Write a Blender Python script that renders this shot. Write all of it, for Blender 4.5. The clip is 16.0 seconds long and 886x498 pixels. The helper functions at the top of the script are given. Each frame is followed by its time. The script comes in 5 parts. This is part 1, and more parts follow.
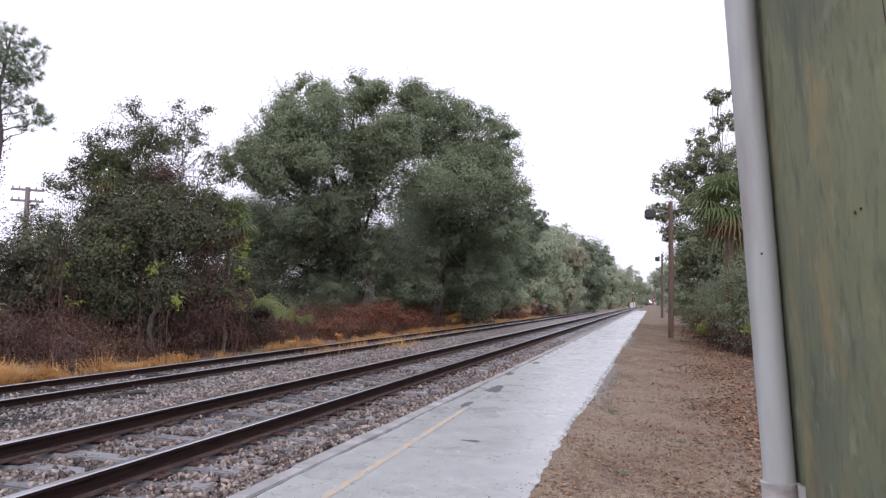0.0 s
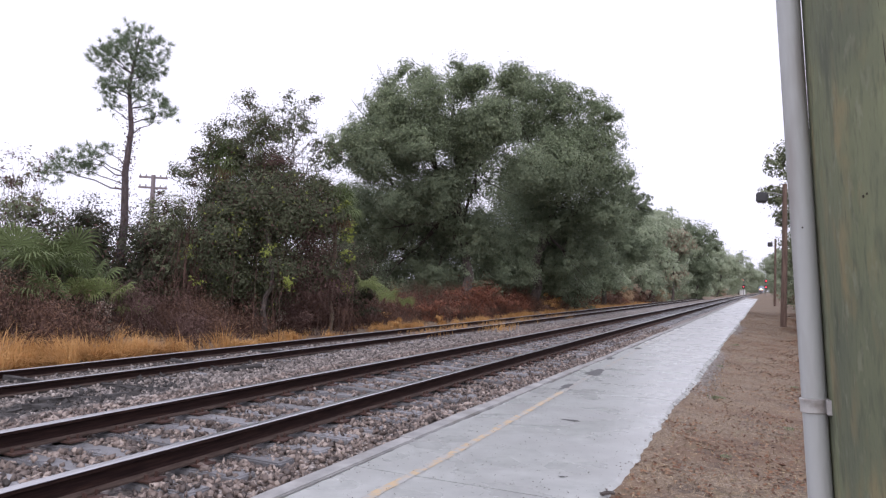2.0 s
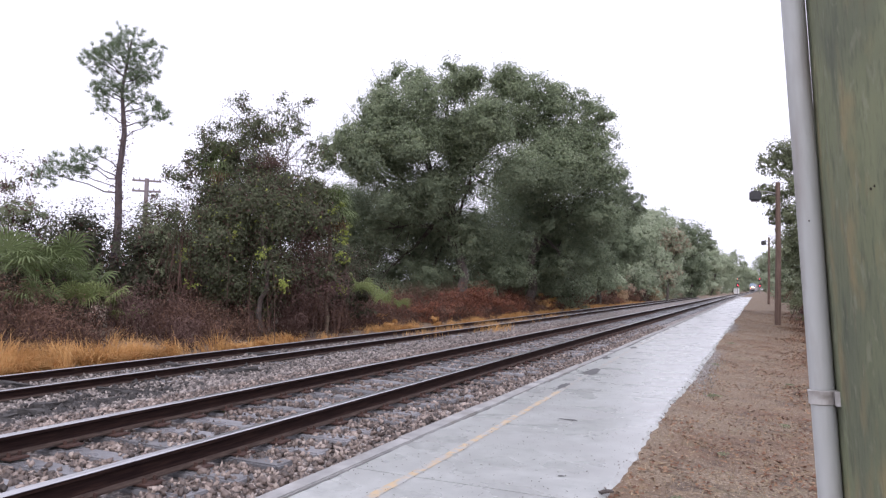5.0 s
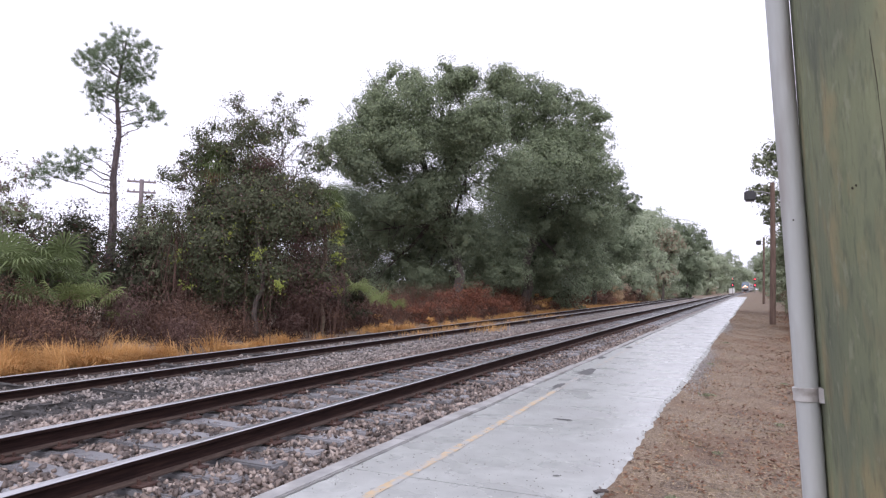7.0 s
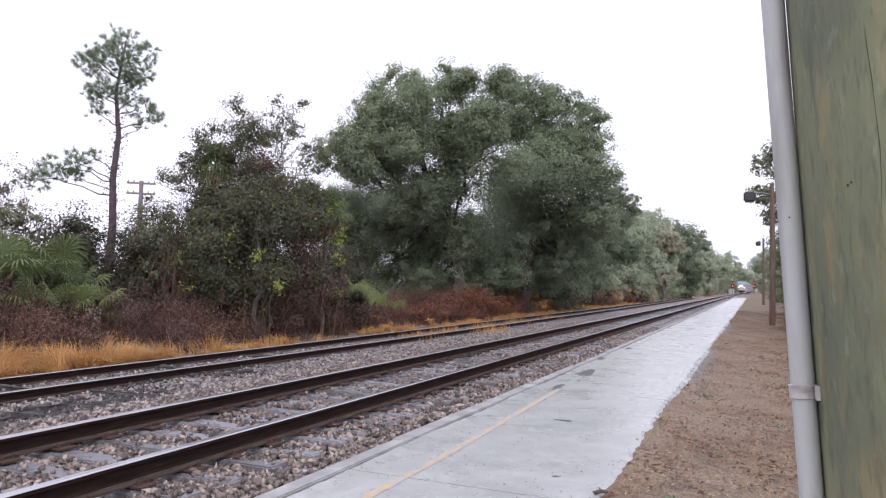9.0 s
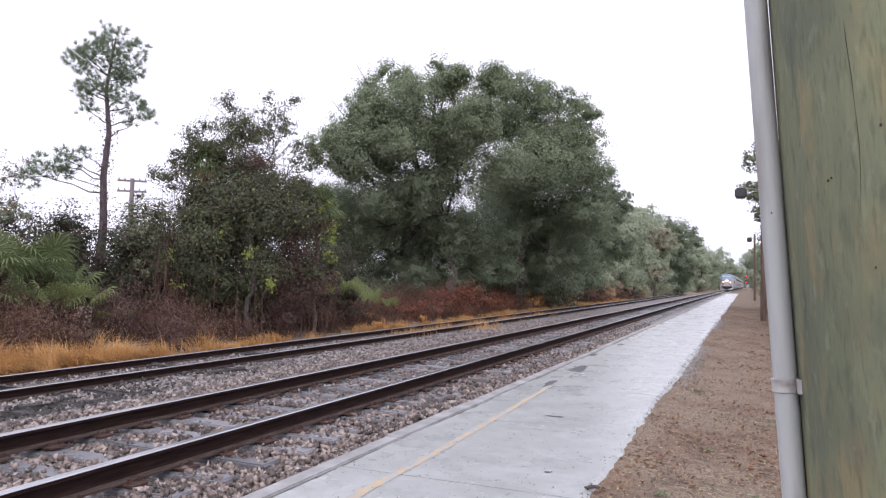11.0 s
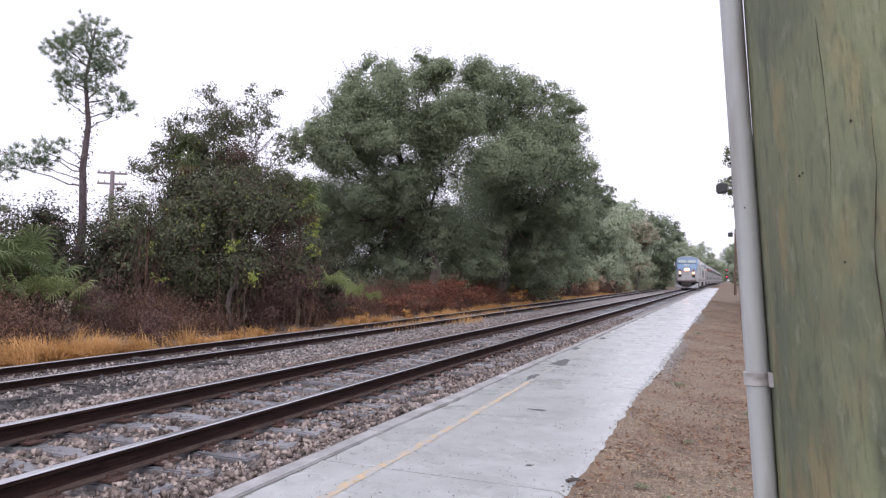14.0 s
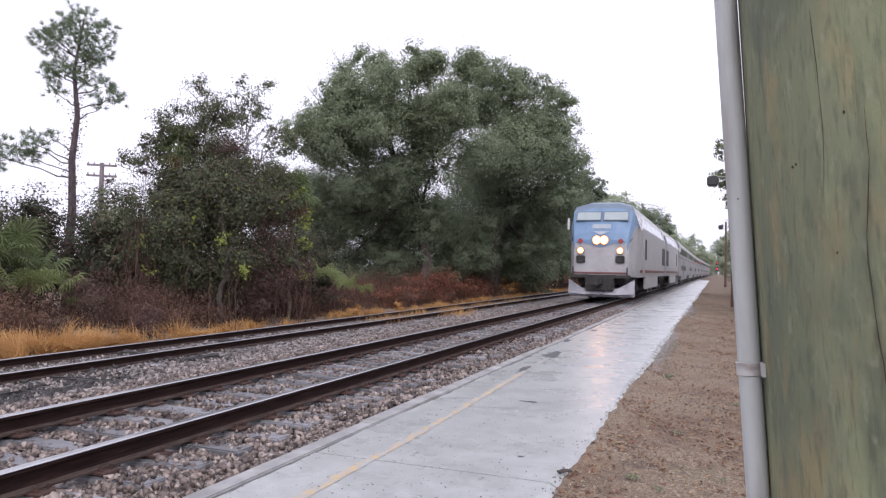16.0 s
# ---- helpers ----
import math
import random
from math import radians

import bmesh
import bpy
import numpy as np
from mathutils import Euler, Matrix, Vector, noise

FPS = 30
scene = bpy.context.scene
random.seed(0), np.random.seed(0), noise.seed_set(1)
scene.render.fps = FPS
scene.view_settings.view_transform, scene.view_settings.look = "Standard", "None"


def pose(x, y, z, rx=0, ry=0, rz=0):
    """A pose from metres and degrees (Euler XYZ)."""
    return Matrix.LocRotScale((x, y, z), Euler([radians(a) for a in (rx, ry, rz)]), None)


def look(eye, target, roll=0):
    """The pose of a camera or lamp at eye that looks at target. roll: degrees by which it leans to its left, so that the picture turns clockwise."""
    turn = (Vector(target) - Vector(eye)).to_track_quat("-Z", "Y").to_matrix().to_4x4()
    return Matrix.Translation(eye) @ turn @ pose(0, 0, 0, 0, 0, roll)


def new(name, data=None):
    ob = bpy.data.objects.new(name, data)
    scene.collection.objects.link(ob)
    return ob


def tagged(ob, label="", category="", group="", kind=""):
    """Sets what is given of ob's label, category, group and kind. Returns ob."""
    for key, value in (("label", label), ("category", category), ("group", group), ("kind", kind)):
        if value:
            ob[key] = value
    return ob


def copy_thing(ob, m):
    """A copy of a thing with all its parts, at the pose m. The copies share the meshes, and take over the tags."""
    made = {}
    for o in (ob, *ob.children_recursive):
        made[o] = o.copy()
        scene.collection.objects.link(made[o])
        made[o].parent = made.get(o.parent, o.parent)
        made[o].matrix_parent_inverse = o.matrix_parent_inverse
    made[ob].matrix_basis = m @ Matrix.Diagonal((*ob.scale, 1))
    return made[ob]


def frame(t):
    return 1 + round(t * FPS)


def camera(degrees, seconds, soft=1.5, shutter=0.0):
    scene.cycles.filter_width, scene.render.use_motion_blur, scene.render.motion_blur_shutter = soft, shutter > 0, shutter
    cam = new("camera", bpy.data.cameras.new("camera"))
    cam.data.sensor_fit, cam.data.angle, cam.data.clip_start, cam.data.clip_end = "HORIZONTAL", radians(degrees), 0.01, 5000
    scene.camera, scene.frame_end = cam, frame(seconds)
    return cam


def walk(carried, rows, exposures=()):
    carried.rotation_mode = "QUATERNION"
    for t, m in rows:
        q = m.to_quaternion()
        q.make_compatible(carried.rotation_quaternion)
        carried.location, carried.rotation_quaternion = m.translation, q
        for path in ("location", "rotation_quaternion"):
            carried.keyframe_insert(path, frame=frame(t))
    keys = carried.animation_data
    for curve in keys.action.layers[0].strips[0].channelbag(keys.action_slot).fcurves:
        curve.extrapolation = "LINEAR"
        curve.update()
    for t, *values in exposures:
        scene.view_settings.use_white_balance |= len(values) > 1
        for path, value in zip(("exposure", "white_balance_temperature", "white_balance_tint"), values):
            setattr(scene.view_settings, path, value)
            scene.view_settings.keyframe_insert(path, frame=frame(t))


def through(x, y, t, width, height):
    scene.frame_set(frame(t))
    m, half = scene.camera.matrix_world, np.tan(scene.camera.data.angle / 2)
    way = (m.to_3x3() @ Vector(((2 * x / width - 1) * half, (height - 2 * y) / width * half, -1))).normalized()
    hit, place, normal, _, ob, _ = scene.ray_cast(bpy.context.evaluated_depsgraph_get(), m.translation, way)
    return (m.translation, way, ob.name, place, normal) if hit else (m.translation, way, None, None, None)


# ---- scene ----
cam = camera(64.2, 16.0, soft=1.3)
walk(cam, [
    (0, pose(-0.049, 0.262, 1.400, 94.01, -1.29, 16.42)),
    (0.5, pose(-0.070, 0.209, 1.403, 93.91, -1.58, 16.57)),
    (1, pose(-0.012, 0.127, 1.397, 93.53, -1.10, 19.40)),
    (1.5, pose(0.055, 0.065, 1.382, 92.97, -2.03, 23.65)),
    (2, pose(0.004, 0.014, 1.370, 92.52, -1.96, 24.41)),
    (2.5, pose(-0.010, 0.002, 1.367, 92.25, -1.73, 24.50)),
    (3, pose(-0.013, 0.002, 1.367, 92.20, -1.81, 24.43)),
    (3.5, pose(-0.013, 0.003, 1.366, 92.33, -1.57, 24.23)),
    (4, pose(-0.017, 0.003, 1.365, 92.55, -1.53, 24.12)),
    (6.5, pose(-0.000, 0.003, 1.362, 92.68, -1.34, 23.74)),
    (7, pose(0.000, -0.000, 1.362, 92.68, -1.33, 23.66)),
    (7.5, pose(0.003, 0.002, 1.360, 92.72, -1.24, 23.68)),
    (8, pose(0.001, 0.005, 1.358, 92.70, -1.47, 23.66)),
    (8.5, pose(0.003, 0.006, 1.358, 92.73, -1.24, 23.69)),
    (9, pose(0.004, 0.002, 1.358, 92.78, -1.27, 23.64)),
    (11.5, pose(0.016, 0.004, 1.357, 92.49, -0.92, 22.83)),
    (12, pose(0.018, 0.006, 1.357, 92.44, -0.81, 22.57)),
    (12.5, pose(0.021, 0.007, 1.356, 92.35, -0.95, 22.30)),
    (13, pose(0.023, 0.007, 1.358, 92.28, -1.12, 22.02)),
    (13.5, pose(0.023, 0.012, 1.356, 92.16, -1.17, 21.73)),
    (14, pose(0.022, 0.008, 1.357, 92.09, -1.16, 21.74)),
    (14.5, pose(0.022, -0.001, 1.356, 91.96, -1.28, 21.45)),
    (15, pose(0.023, 0.004, 1.355, 91.76, -1.00, 21.19)),
    (15.5, pose(0.022, 0.007, 1.355, 91.60, -1.16, 21.03)),
    (16, pose(0.019, 0.007, 1.355, 91.50, -1.14, 21.07)),
], exposures=[(0.0, 0.02, 6280, 19.0), (0.5, 0.02, 6280, 19.0), (1.0, -0.2, 6280, 19.0), (1.5, -0.2, 6280, 19.0), (2.0, -0.03, 6280, 19.0), (3.0, 0.15, 6280, 19.0), (12.5, 0.18, 6280, 19.0), (16.0, 0.07, 6280, 19.0)])

# ---- world and light: a bright, misty overcast sky ----
world = bpy.data.worlds.new("overcast_sky")
scene.world = world
world.use_nodes = True
wn, wl = world.node_tree.nodes, world.node_tree.links
sky = wn.new("ShaderNodeTexSky")
sky.sky_type, sky.sun_disc = "NISHITA", False
sky.sun_elevation, sky.sun_rotation = radians(48), radians(150)
sky.dust_density, sky.air_density = 6.0, 1.0
grey = wn.new("ShaderNodeHueSaturation")
grey.inputs["Saturation"].default_value = 0.06
cloud = wn.new("ShaderNodeMix")
cloud.data_type = "RGBA"
cloud.inputs[0].default_value = 0.75
cloud.inputs[7].default_value = (9.1, 9.2, 10.25, 1)
wl.new(sky.outputs[0], grey.inputs["Color"])
wl.new(grey.outputs[0], cloud.inputs[6])
wl.new(cloud.outputs[2], wn["Background"].inputs["Color"])
wn["Background"].inputs["Strength"].default_value = 0.15
sun_data = bpy.data.lights.new("sun", "SUN")
sun_data.energy, sun_data.angle, sun_data.color = 1.2, radians(40), (1.0, 0.98, 0.95)
sun = new("sun", sun_data)
sun.matrix_world = look((0, 0, 40), (-24, 42, 0))


# ---- materials ----
def mat(name, colors, scale=4.0, rough=0.8, metal=0.0, bump=0.0, bump_scale=None, stretch=(1, 1, 1), detail=6.0,
        wet=None, per="", second=None, spec=None, distance=0.02, spread=0.72):
    """Noise-driven surface. colors: two to four stops; second: (colour, scale, low, high) stains over it;
    per: 'island' or 'object' shifts the stops piece by piece; wet: (rough_low, rough_high, scale)."""
    m = bpy.data.materials.new(name)
    m.use_nodes = True
    n, l = m.node_tree.nodes, m.node_tree.links
    b = n["Principled BSDF"]
    b.inputs["Metallic"].default_value, b.inputs["Roughness"].default_value = metal, rough
    if spec is not None:
        b.inputs["Specular IOR Level"].default_value = spec
    co = n.new("ShaderNodeTexCoord")
    mp = n.new("ShaderNodeMapping")
    mp.inputs["Scale"].default_value = stretch
    l.new(co.outputs["Object"], mp.inputs["Vector"])
    tex = n.new("ShaderNodeTexNoise")
    tex.inputs["Scale"].default_value, tex.inputs["Detail"].default_value = scale, detail
    tex.inputs["Roughness"].default_value = 0.62
    l.new(mp.outputs[0], tex.inputs["Vector"])
    ramp = n.new("ShaderNodeValToRGB")
    els = ramp.color_ramp.elements
    while len(els) < len(colors):
        els.new(0.5)
    for i, c in enumerate(colors):
        els[i].position = (0.3 + 0.4 * i / (len(colors) - 1)) if not per else (0.05 + 0.9 * i / (len(colors) - 1))
        els[i].color = (*c, 1)
    fac = tex.outputs["Fac"]
    if per:
        src = n.new("ShaderNodeNewGeometry" if per == "island" else "ShaderNodeObjectInfo")
        mixv = n.new("ShaderNodeMix")
        mixv.inputs[0].default_value = spread
        l.new(fac, mixv.inputs[2])
        l.new(src.outputs["Random Per Island" if per == "island" else "Random"], mixv.inputs[3])
        fac = mixv.outputs[0]
    l.new(fac, ramp.inputs[0])
    col = ramp.outputs[0]
    if second:
        c2, s2, lo, hi = second
        t2 = n.new("ShaderNodeTexNoise")
        t2.inputs["Scale"].default_value, t2.inputs["Detail"].default_value = s2, 5
        l.new(mp.outputs[0], t2.inputs["Vector"])
        mr = n.new("ShaderNodeMapRange")
        mr.inputs[1].default_value, mr.inputs[2].default_value = lo, hi
        l.new(t2.outputs["Fac"], mr.inputs[0])
        mx = n.new("ShaderNodeMix")
        mx.data_type = "RGBA"
        mx.inputs[7].default_value = (*c2, 1)
        l.new(mr.outputs[0], mx.inputs[0])
        l.new(col, mx.inputs[6])
        col = mx.outputs[2]
    l.new(col, b.inputs["Base Color"])
    if wet:
        t3 = n.new("ShaderNodeTexNoise")
        t3.inputs["Scale"].default_value, t3.inputs["Detail"].default_value = wet[2], 4
        l.new(co.outputs["Object"], t3.inputs["Vector"])
        mr = n.new("ShaderNodeMapRange")
        mr.inputs[1].default_value, mr.inputs[2].default_value = 0.38, 0.62
        mr.inputs[3].default_value, mr.inputs[4].default_value = wet[0], wet[1]
        l.new(t3.outputs["Fac"], mr.inputs[0])
        l.new(mr.outputs[0], b.inputs["Roughness"])
    if bump:
        tb = n.new("ShaderNodeTexNoise")
        tb.inputs["Scale"].default_value, tb.inputs["Detail"].default_value = bump_scale or scale * 6, 6
        l.new(mp.outputs[0], tb.inputs["Vector"])
        bp = n.new("ShaderNodeBump")
        bp.inputs["Strength"].default_value, bp.inputs["Distance"].default_value = bump, distance
        l.new(tb.outputs["Fac"], bp.inputs["Height"])
        l.new(bp.outputs[0], b.inputs["Normal"])
    return m


def leaf_mat(name, colors, through=0.3, rough=0.55, spread=0.5):
    """Leaves: colour by leaf, part of the light passing through the blade."""
    m = mat(name, colors, scale=0.5, rough=rough, per="island", detail=4.0, spread=spread)
    n, l = m.node_tree.nodes, m.node_tree.links
    b = n["Principled BSDF"]
    b.inputs["Specular IOR Level"].default_value = 0.12
    tr = n.new("ShaderNodeBsdfTranslucent")
    l.new(b.inputs["Base Color"].links[0].from_socket, tr.inputs["Color"])
    mx = n.new("ShaderNodeMixShader")
    mx.inputs[0].default_value = through
    l.new(b.outputs[0], mx.inputs[1])
    l.new(tr.outputs[0], mx.inputs[2])
    l.new(mx.outputs[0], n["Material Output"].inputs["Surface"])
    return m


def glow(name, color, strength):
    m = bpy.data.materials.new(name)
    m.use_nodes = True
    b = m.node_tree.nodes["Principled BSDF"]
    b.inputs["Base Color"].default_value = (*color, 1)
    b.inputs["Emission Color"].default_value = (*color, 1)
    b.inputs["Emission Strength"].default_value = strength
    return m


M_ground = mat("dry_grass_soil", [(0.045, 0.034, 0.027), (0.13, 0.095, 0.066), (0.22, 0.165, 0.11), (0.33, 0.27, 0.195)], scale=42, rough=0.95,
               bump=1.0, bump_scale=50, second=((0.145, 0.094, 0.06), 0.9, 0.44, 0.62), distance=0.014)


def patch_ground(m):
    """Bare dark soil, straw-yellow and greenish patches over the verge."""
    n, l = m.node_tree.nodes, m.node_tree.links
    b = n["Principled BSDF"]
    col = b.inputs["Base Color"].links[0].from_socket
    co = n.new("ShaderNodeTexCoord")
    for k, (scale, lo, hi, tint, most) in enumerate(((2.2, 0.52, 0.68, (0.055, 0.038, 0.032), 0.75), (3.5, 0.55, 0.7, (0.3, 0.215, 0.12), 0.65), (1.1, 0.56, 0.7, (0.13, 0.125, 0.06), 0.5), (30, 0.56, 0.66, (0.42, 0.36, 0.3), 0.6))):
        mp = n.new("ShaderNodeMapping")
        mp.inputs["Location"].default_value = (7.3 * k, 3.1 * k, 0)
        l.new(co.outputs["Object"], mp.inputs["Vector"])
        t = n.new("ShaderNodeTexNoise")
        t.inputs["Scale"].default_value, t.inputs["Detail"].default_value = scale, 7
        t.inputs["Roughness"].default_value = 0.7
        l.new(mp.outputs[0], t.inputs["Vector"])
        mr = n.new("ShaderNodeMapRange")
        mr.inputs[1].default_value, mr.inputs[2].default_value, mr.inputs[4].default_value = lo, hi, most
        l.new(t.outputs["Fac"], mr.inputs[0])
        mx = n.new("ShaderNodeMix")
        mx.data_type = "RGBA"
        mx.inputs[7].default_value = (*tint, 1)
        l.new(mr.outputs[0], mx.inputs[0])
        l.new(col, mx.inputs[6])
        col = mx.outputs[2]
    l.new(col, b.inputs["Base Color"])


patch_ground(M_ground)
M_litter = leaf_mat("fallen_leaves", [(0.06, 0.03, 0.022), (0.14, 0.072, 0.045), (0.22, 0.12, 0.07), (0.36, 0.26, 0.17)], 0.1, spread=0.7)
M_straw = leaf_mat("dead_grass_blades", [(0.09, 0.06, 0.038), (0.22, 0.155, 0.095), (0.42, 0.33, 0.22), (0.2, 0.18, 0.09)], 0.15, spread=0.8)
M_gold = leaf_mat("golden_dry_grass", [(0.28, 0.145, 0.055), (0.48, 0.265, 0.1), (0.62, 0.385, 0.165), (0.38, 0.225, 0.1)], 0.35, 0.7)
M_ballast_bed = mat("ballast_bed", [(0.012, 0.011, 0.011), (0.085, 0.074, 0.069), (0.29, 0.255, 0.235), (0.58, 0.53, 0.49)], scale=26, rough=0.7,
                    bump=0.6, bump_scale=26, second=((0.1, 0.083, 0.075), 0.6, 0.52, 0.75), distance=0.022)
M_stone = mat("crushed_stone", [(0.016, 0.013, 0.012), (0.092, 0.07, 0.06), (0.205, 0.16, 0.137), (0.47, 0.395, 0.345)], scale=14, rough=0.5, per="island",
              bump=0.4, bump_scale=60, distance=0.004)
M_stone_dark = mat("sooty_stone", [(0.018, 0.016, 0.016), (0.098, 0.084, 0.077), (0.215, 0.186, 0.17), (0.46, 0.41, 0.375)], scale=14, rough=0.55, per="island",
                   bump=0.4, bump_scale=60, distance=0.004)
M_grit = mat("path_grit", [(0.16, 0.145, 0.13), (0.27, 0.25, 0.235), (0.38, 0.36, 0.345)], scale=20, rough=0.8, per="island")
M_tie = mat("weathered_tie", [(0.11, 0.11, 0.116), (0.18, 0.18, 0.19), (0.27, 0.27, 0.285)], scale=5, stretch=(0.6, 9, 9), rough=0.4, bump=0.35, bump_scale=14,
            per="object", wet=(0.18, 0.45, 3), distance=0.006)
M_rail_side = mat("rail_rust", [(0.009, 0.005, 0.005), (0.018, 0.01, 0.009), (0.034, 0.019, 0.015)], scale=6, stretch=(8, 0.5, 8), rough=0.85, bump=0.2, bump_scale=60, distance=0.003, spec=0.08)
M_rail_top = mat("rail_polished", [(0.42, 0.42, 0.43), (0.6, 0.6, 0.61)], scale=5, stretch=(20, 0.3, 1), rough=0.28, metal=1.0)
M_rail_foot = mat("rail_foot_dust", [(0.03, 0.021, 0.018), (0.085, 0.062, 0.053)], scale=5, stretch=(6, 1, 6), rough=0.85, spec=0.1)
M_rust = mat("rusty_iron", [(0.028, 0.015, 0.012), (0.055, 0.027, 0.021), (0.095, 0.048, 0.035)], scale=25, rough=0.85, bump=0.3, distance=0.004)
M_concrete = mat("wet_concrete", [(0.285, 0.3, 0.288), (0.352, 0.367, 0.354), (0.412, 0.427, 0.414)], scale=5, rough=0.3, bump=0.1, bump_scale=160,
                 second=((0.318, 0.327, 0.318), 1.3, 0.46, 0.7), wet=(0.25, 0.34, 1.6), distance=0.002)
M_curb = mat("old_concrete_edge", [(0.19, 0.19, 0.188), (0.27, 0.27, 0.265), (0.36, 0.357, 0.35)], scale=3.5, rough=0.7, bump=0.5, bump_scale=50,
             second=((0.2, 0.19, 0.175), 2.0, 0.52, 0.7), distance=0.005)
M_yellow = mat("worn_yellow_paint", [(0.43, 0.33, 0.2), (0.48, 0.355, 0.2), (0.4, 0.365, 0.31)], scale=10, rough=0.45, second=((0.34, 0.345, 0.335), 11, 0.42, 0.58))
M_yellow_faint = mat("faded_line_paint", [(0.37, 0.34, 0.3), (0.42, 0.36, 0.29), (0.35, 0.35, 0.34)], scale=10, rough=0.35, second=((0.335, 0.345, 0.335), 6, 0.36, 0.52))
M_asphalt_patch = mat("tar_patch", [(0.05, 0.05, 0.05), (0.1, 0.1, 0.1)], scale=14, rough=0.6, bump=0.5, distance=0.006)
M_post = mat("green_treated_wood", [(0.085, 0.098, 0.055), (0.16, 0.18, 0.1), (0.215, 0.238, 0.13), (0.285, 0.268, 0.15)], scale=8, stretch=(1.5, 1.5, 0.5),
             rough=0.75, bump=0.6, bump_scale=90, second=((0.095, 0.108, 0.072), 4.0, 0.5, 0.72), distance=0.003)


def weather_post(m):
    """Ochre and dark streaks and fine vertical grain over the treated wood."""
    n, l = m.node_tree.nodes, m.node_tree.links
    b = n["Principled BSDF"]
    col = b.inputs["Base Color"].links[0].from_socket
    co = n.new("ShaderNodeTexCoord")
    for stretch, scale, lo, hi, tint, most in (((1, 1, 0.28), 32, 0.5, 0.66, (0.28, 0.215, 0.105), 0.55), ((1, 1, 0.22), 46, 0.54, 0.68, (0.06, 0.068, 0.045), 0.6),
                                               ((1, 1, 0.6), 10, 0.5, 0.7, (0.09, 0.105, 0.075), 0.55), ((1, 1, 0.14), 240, 0.52, 0.72, (0.07, 0.075, 0.05), 0.55), ((1, 1, 0.4), 90, 0.58, 0.7, (0.26, 0.27, 0.19), 0.4)):
        mp = n.new("ShaderNodeMapping")
        mp.inputs["Scale"].default_value = stretch
        l.new(co.outputs["Object"], mp.inputs["Vector"])
        t = n.new("ShaderNodeTexNoise")
        t.inputs["Scale"].default_value, t.inputs["Detail"].default_value, t.inputs["Distortion"].default_value = scale, 6, 0.15
        l.new(mp.outputs[0], t.inputs["Vector"])
        mr = n.new("ShaderNodeMapRange")
        mr.inputs[1].default_value, mr.inputs[2].default_value, mr.inputs[4].default_value = lo, hi, most
        l.new(t.outputs["Fac"], mr.inputs[0])
        mx = n.new("ShaderNodeMix")
        mx.data_type = "RGBA"
        mx.inputs[7].default_value = (*tint, 1)
        l.new(mr.outputs[0], mx.inputs[0])
        l.new(col, mx.inputs[6])
        col = mx.outputs[2]
    l.new(col, b.inputs["Base Color"])


weather_post(M_post)
M_crack = mat("drying_crack", [(0.03, 0.026, 0.018), (0.06, 0.05, 0.032)], scale=20, rough=0.95)
M_pvc = mat("grey_plastic_conduit", [(0.36, 0.378, 0.368), (0.44, 0.458, 0.448)], scale=5, stretch=(3, 3, 0.5), rough=0.42, bump=0.05, bump_scale=70,
            second=((0.26, 0.24, 0.22), 9, 0.48, 0.72))
M_clamp = mat("weathered_plastic_strap", [(0.34, 0.335, 0.32), (0.46, 0.45, 0.43)], scale=30, rough=0.5, second=((0.24, 0.22, 0.2), 40, 0.5, 0.7))
M_steel = mat("dull_steel", [(0.2, 0.2, 0.2), (0.32, 0.32, 0.32)], scale=20, rough=0.5, metal=0.7)
M_bark = mat("oak_bark", [(0.04, 0.033, 0.03), (0.08, 0.065, 0.057), (0.13, 0.108, 0.095)], scale=4, stretch=(4, 4, 1), rough=0.95, bump=0.8, bump_scale=10, distance=0.04)
M_pinebark = mat("pine_bark", [(0.055, 0.042, 0.045), (0.095, 0.075, 0.08), (0.15, 0.12, 0.124)], scale=5, stretch=(4, 4, 1.2), rough=0.95, bump=0.8, distance=0.03)
M_palmbark = mat("palm_trunk_bark", [(0.08, 0.062, 0.045), (0.15, 0.115, 0.08), (0.2, 0.155, 0.11)], scale=5, stretch=(1, 1, 4), rough=0.95, bump=0.8, distance=0.04)
M_poleold = mat("dark_pole_wood", [(0.07, 0.045, 0.035), (0.12, 0.078, 0.06), (0.16, 0.11, 0.085)], scale=5, stretch=(4, 4, 0.3), rough=0.9, bump=0.4, distance=0.008)
M_twig = mat("dead_twig_bark", [(0.045, 0.028, 0.024), (0.078, 0.048, 0.04), (0.12, 0.077, 0.062)], scale=6, rough=0.95, spec=0.1)
L_oak = leaf_mat("live_oak_leaves", [(0.1, 0.126, 0.083), (0.17, 0.208, 0.137), (0.24, 0.286, 0.188), (0.32, 0.36, 0.245)], 0.46, spread=0.35)
# paler oak leaf for crown tops: the light falling there is in its colour
L_oaktop = leaf_mat("lit_crown_oak_leaves", [(0.2, 0.25, 0.155), (0.29, 0.35, 0.215), (0.38, 0.44, 0.28), (0.45, 0.49, 0.34)], 0.58, spread=0.35)
L_oakmid = leaf_mat("olive_leaves", [(0.12, 0.14, 0.085), (0.18, 0.205, 0.125), (0.245, 0.275, 0.17), (0.29, 0.275, 0.18)], 0.42)
L_vine = leaf_mat("vine_leaves", [(0.08, 0.062, 0.048), (0.095, 0.107, 0.067), (0.14, 0.162, 0.095), (0.2, 0.17, 0.115)], 0.42)
L_browntwig = leaf_mat("withered_leaves", [(0.05, 0.031, 0.029), (0.088, 0.053, 0.047), (0.13, 0.082, 0.07), (0.15, 0.105, 0.085)], 0.25)
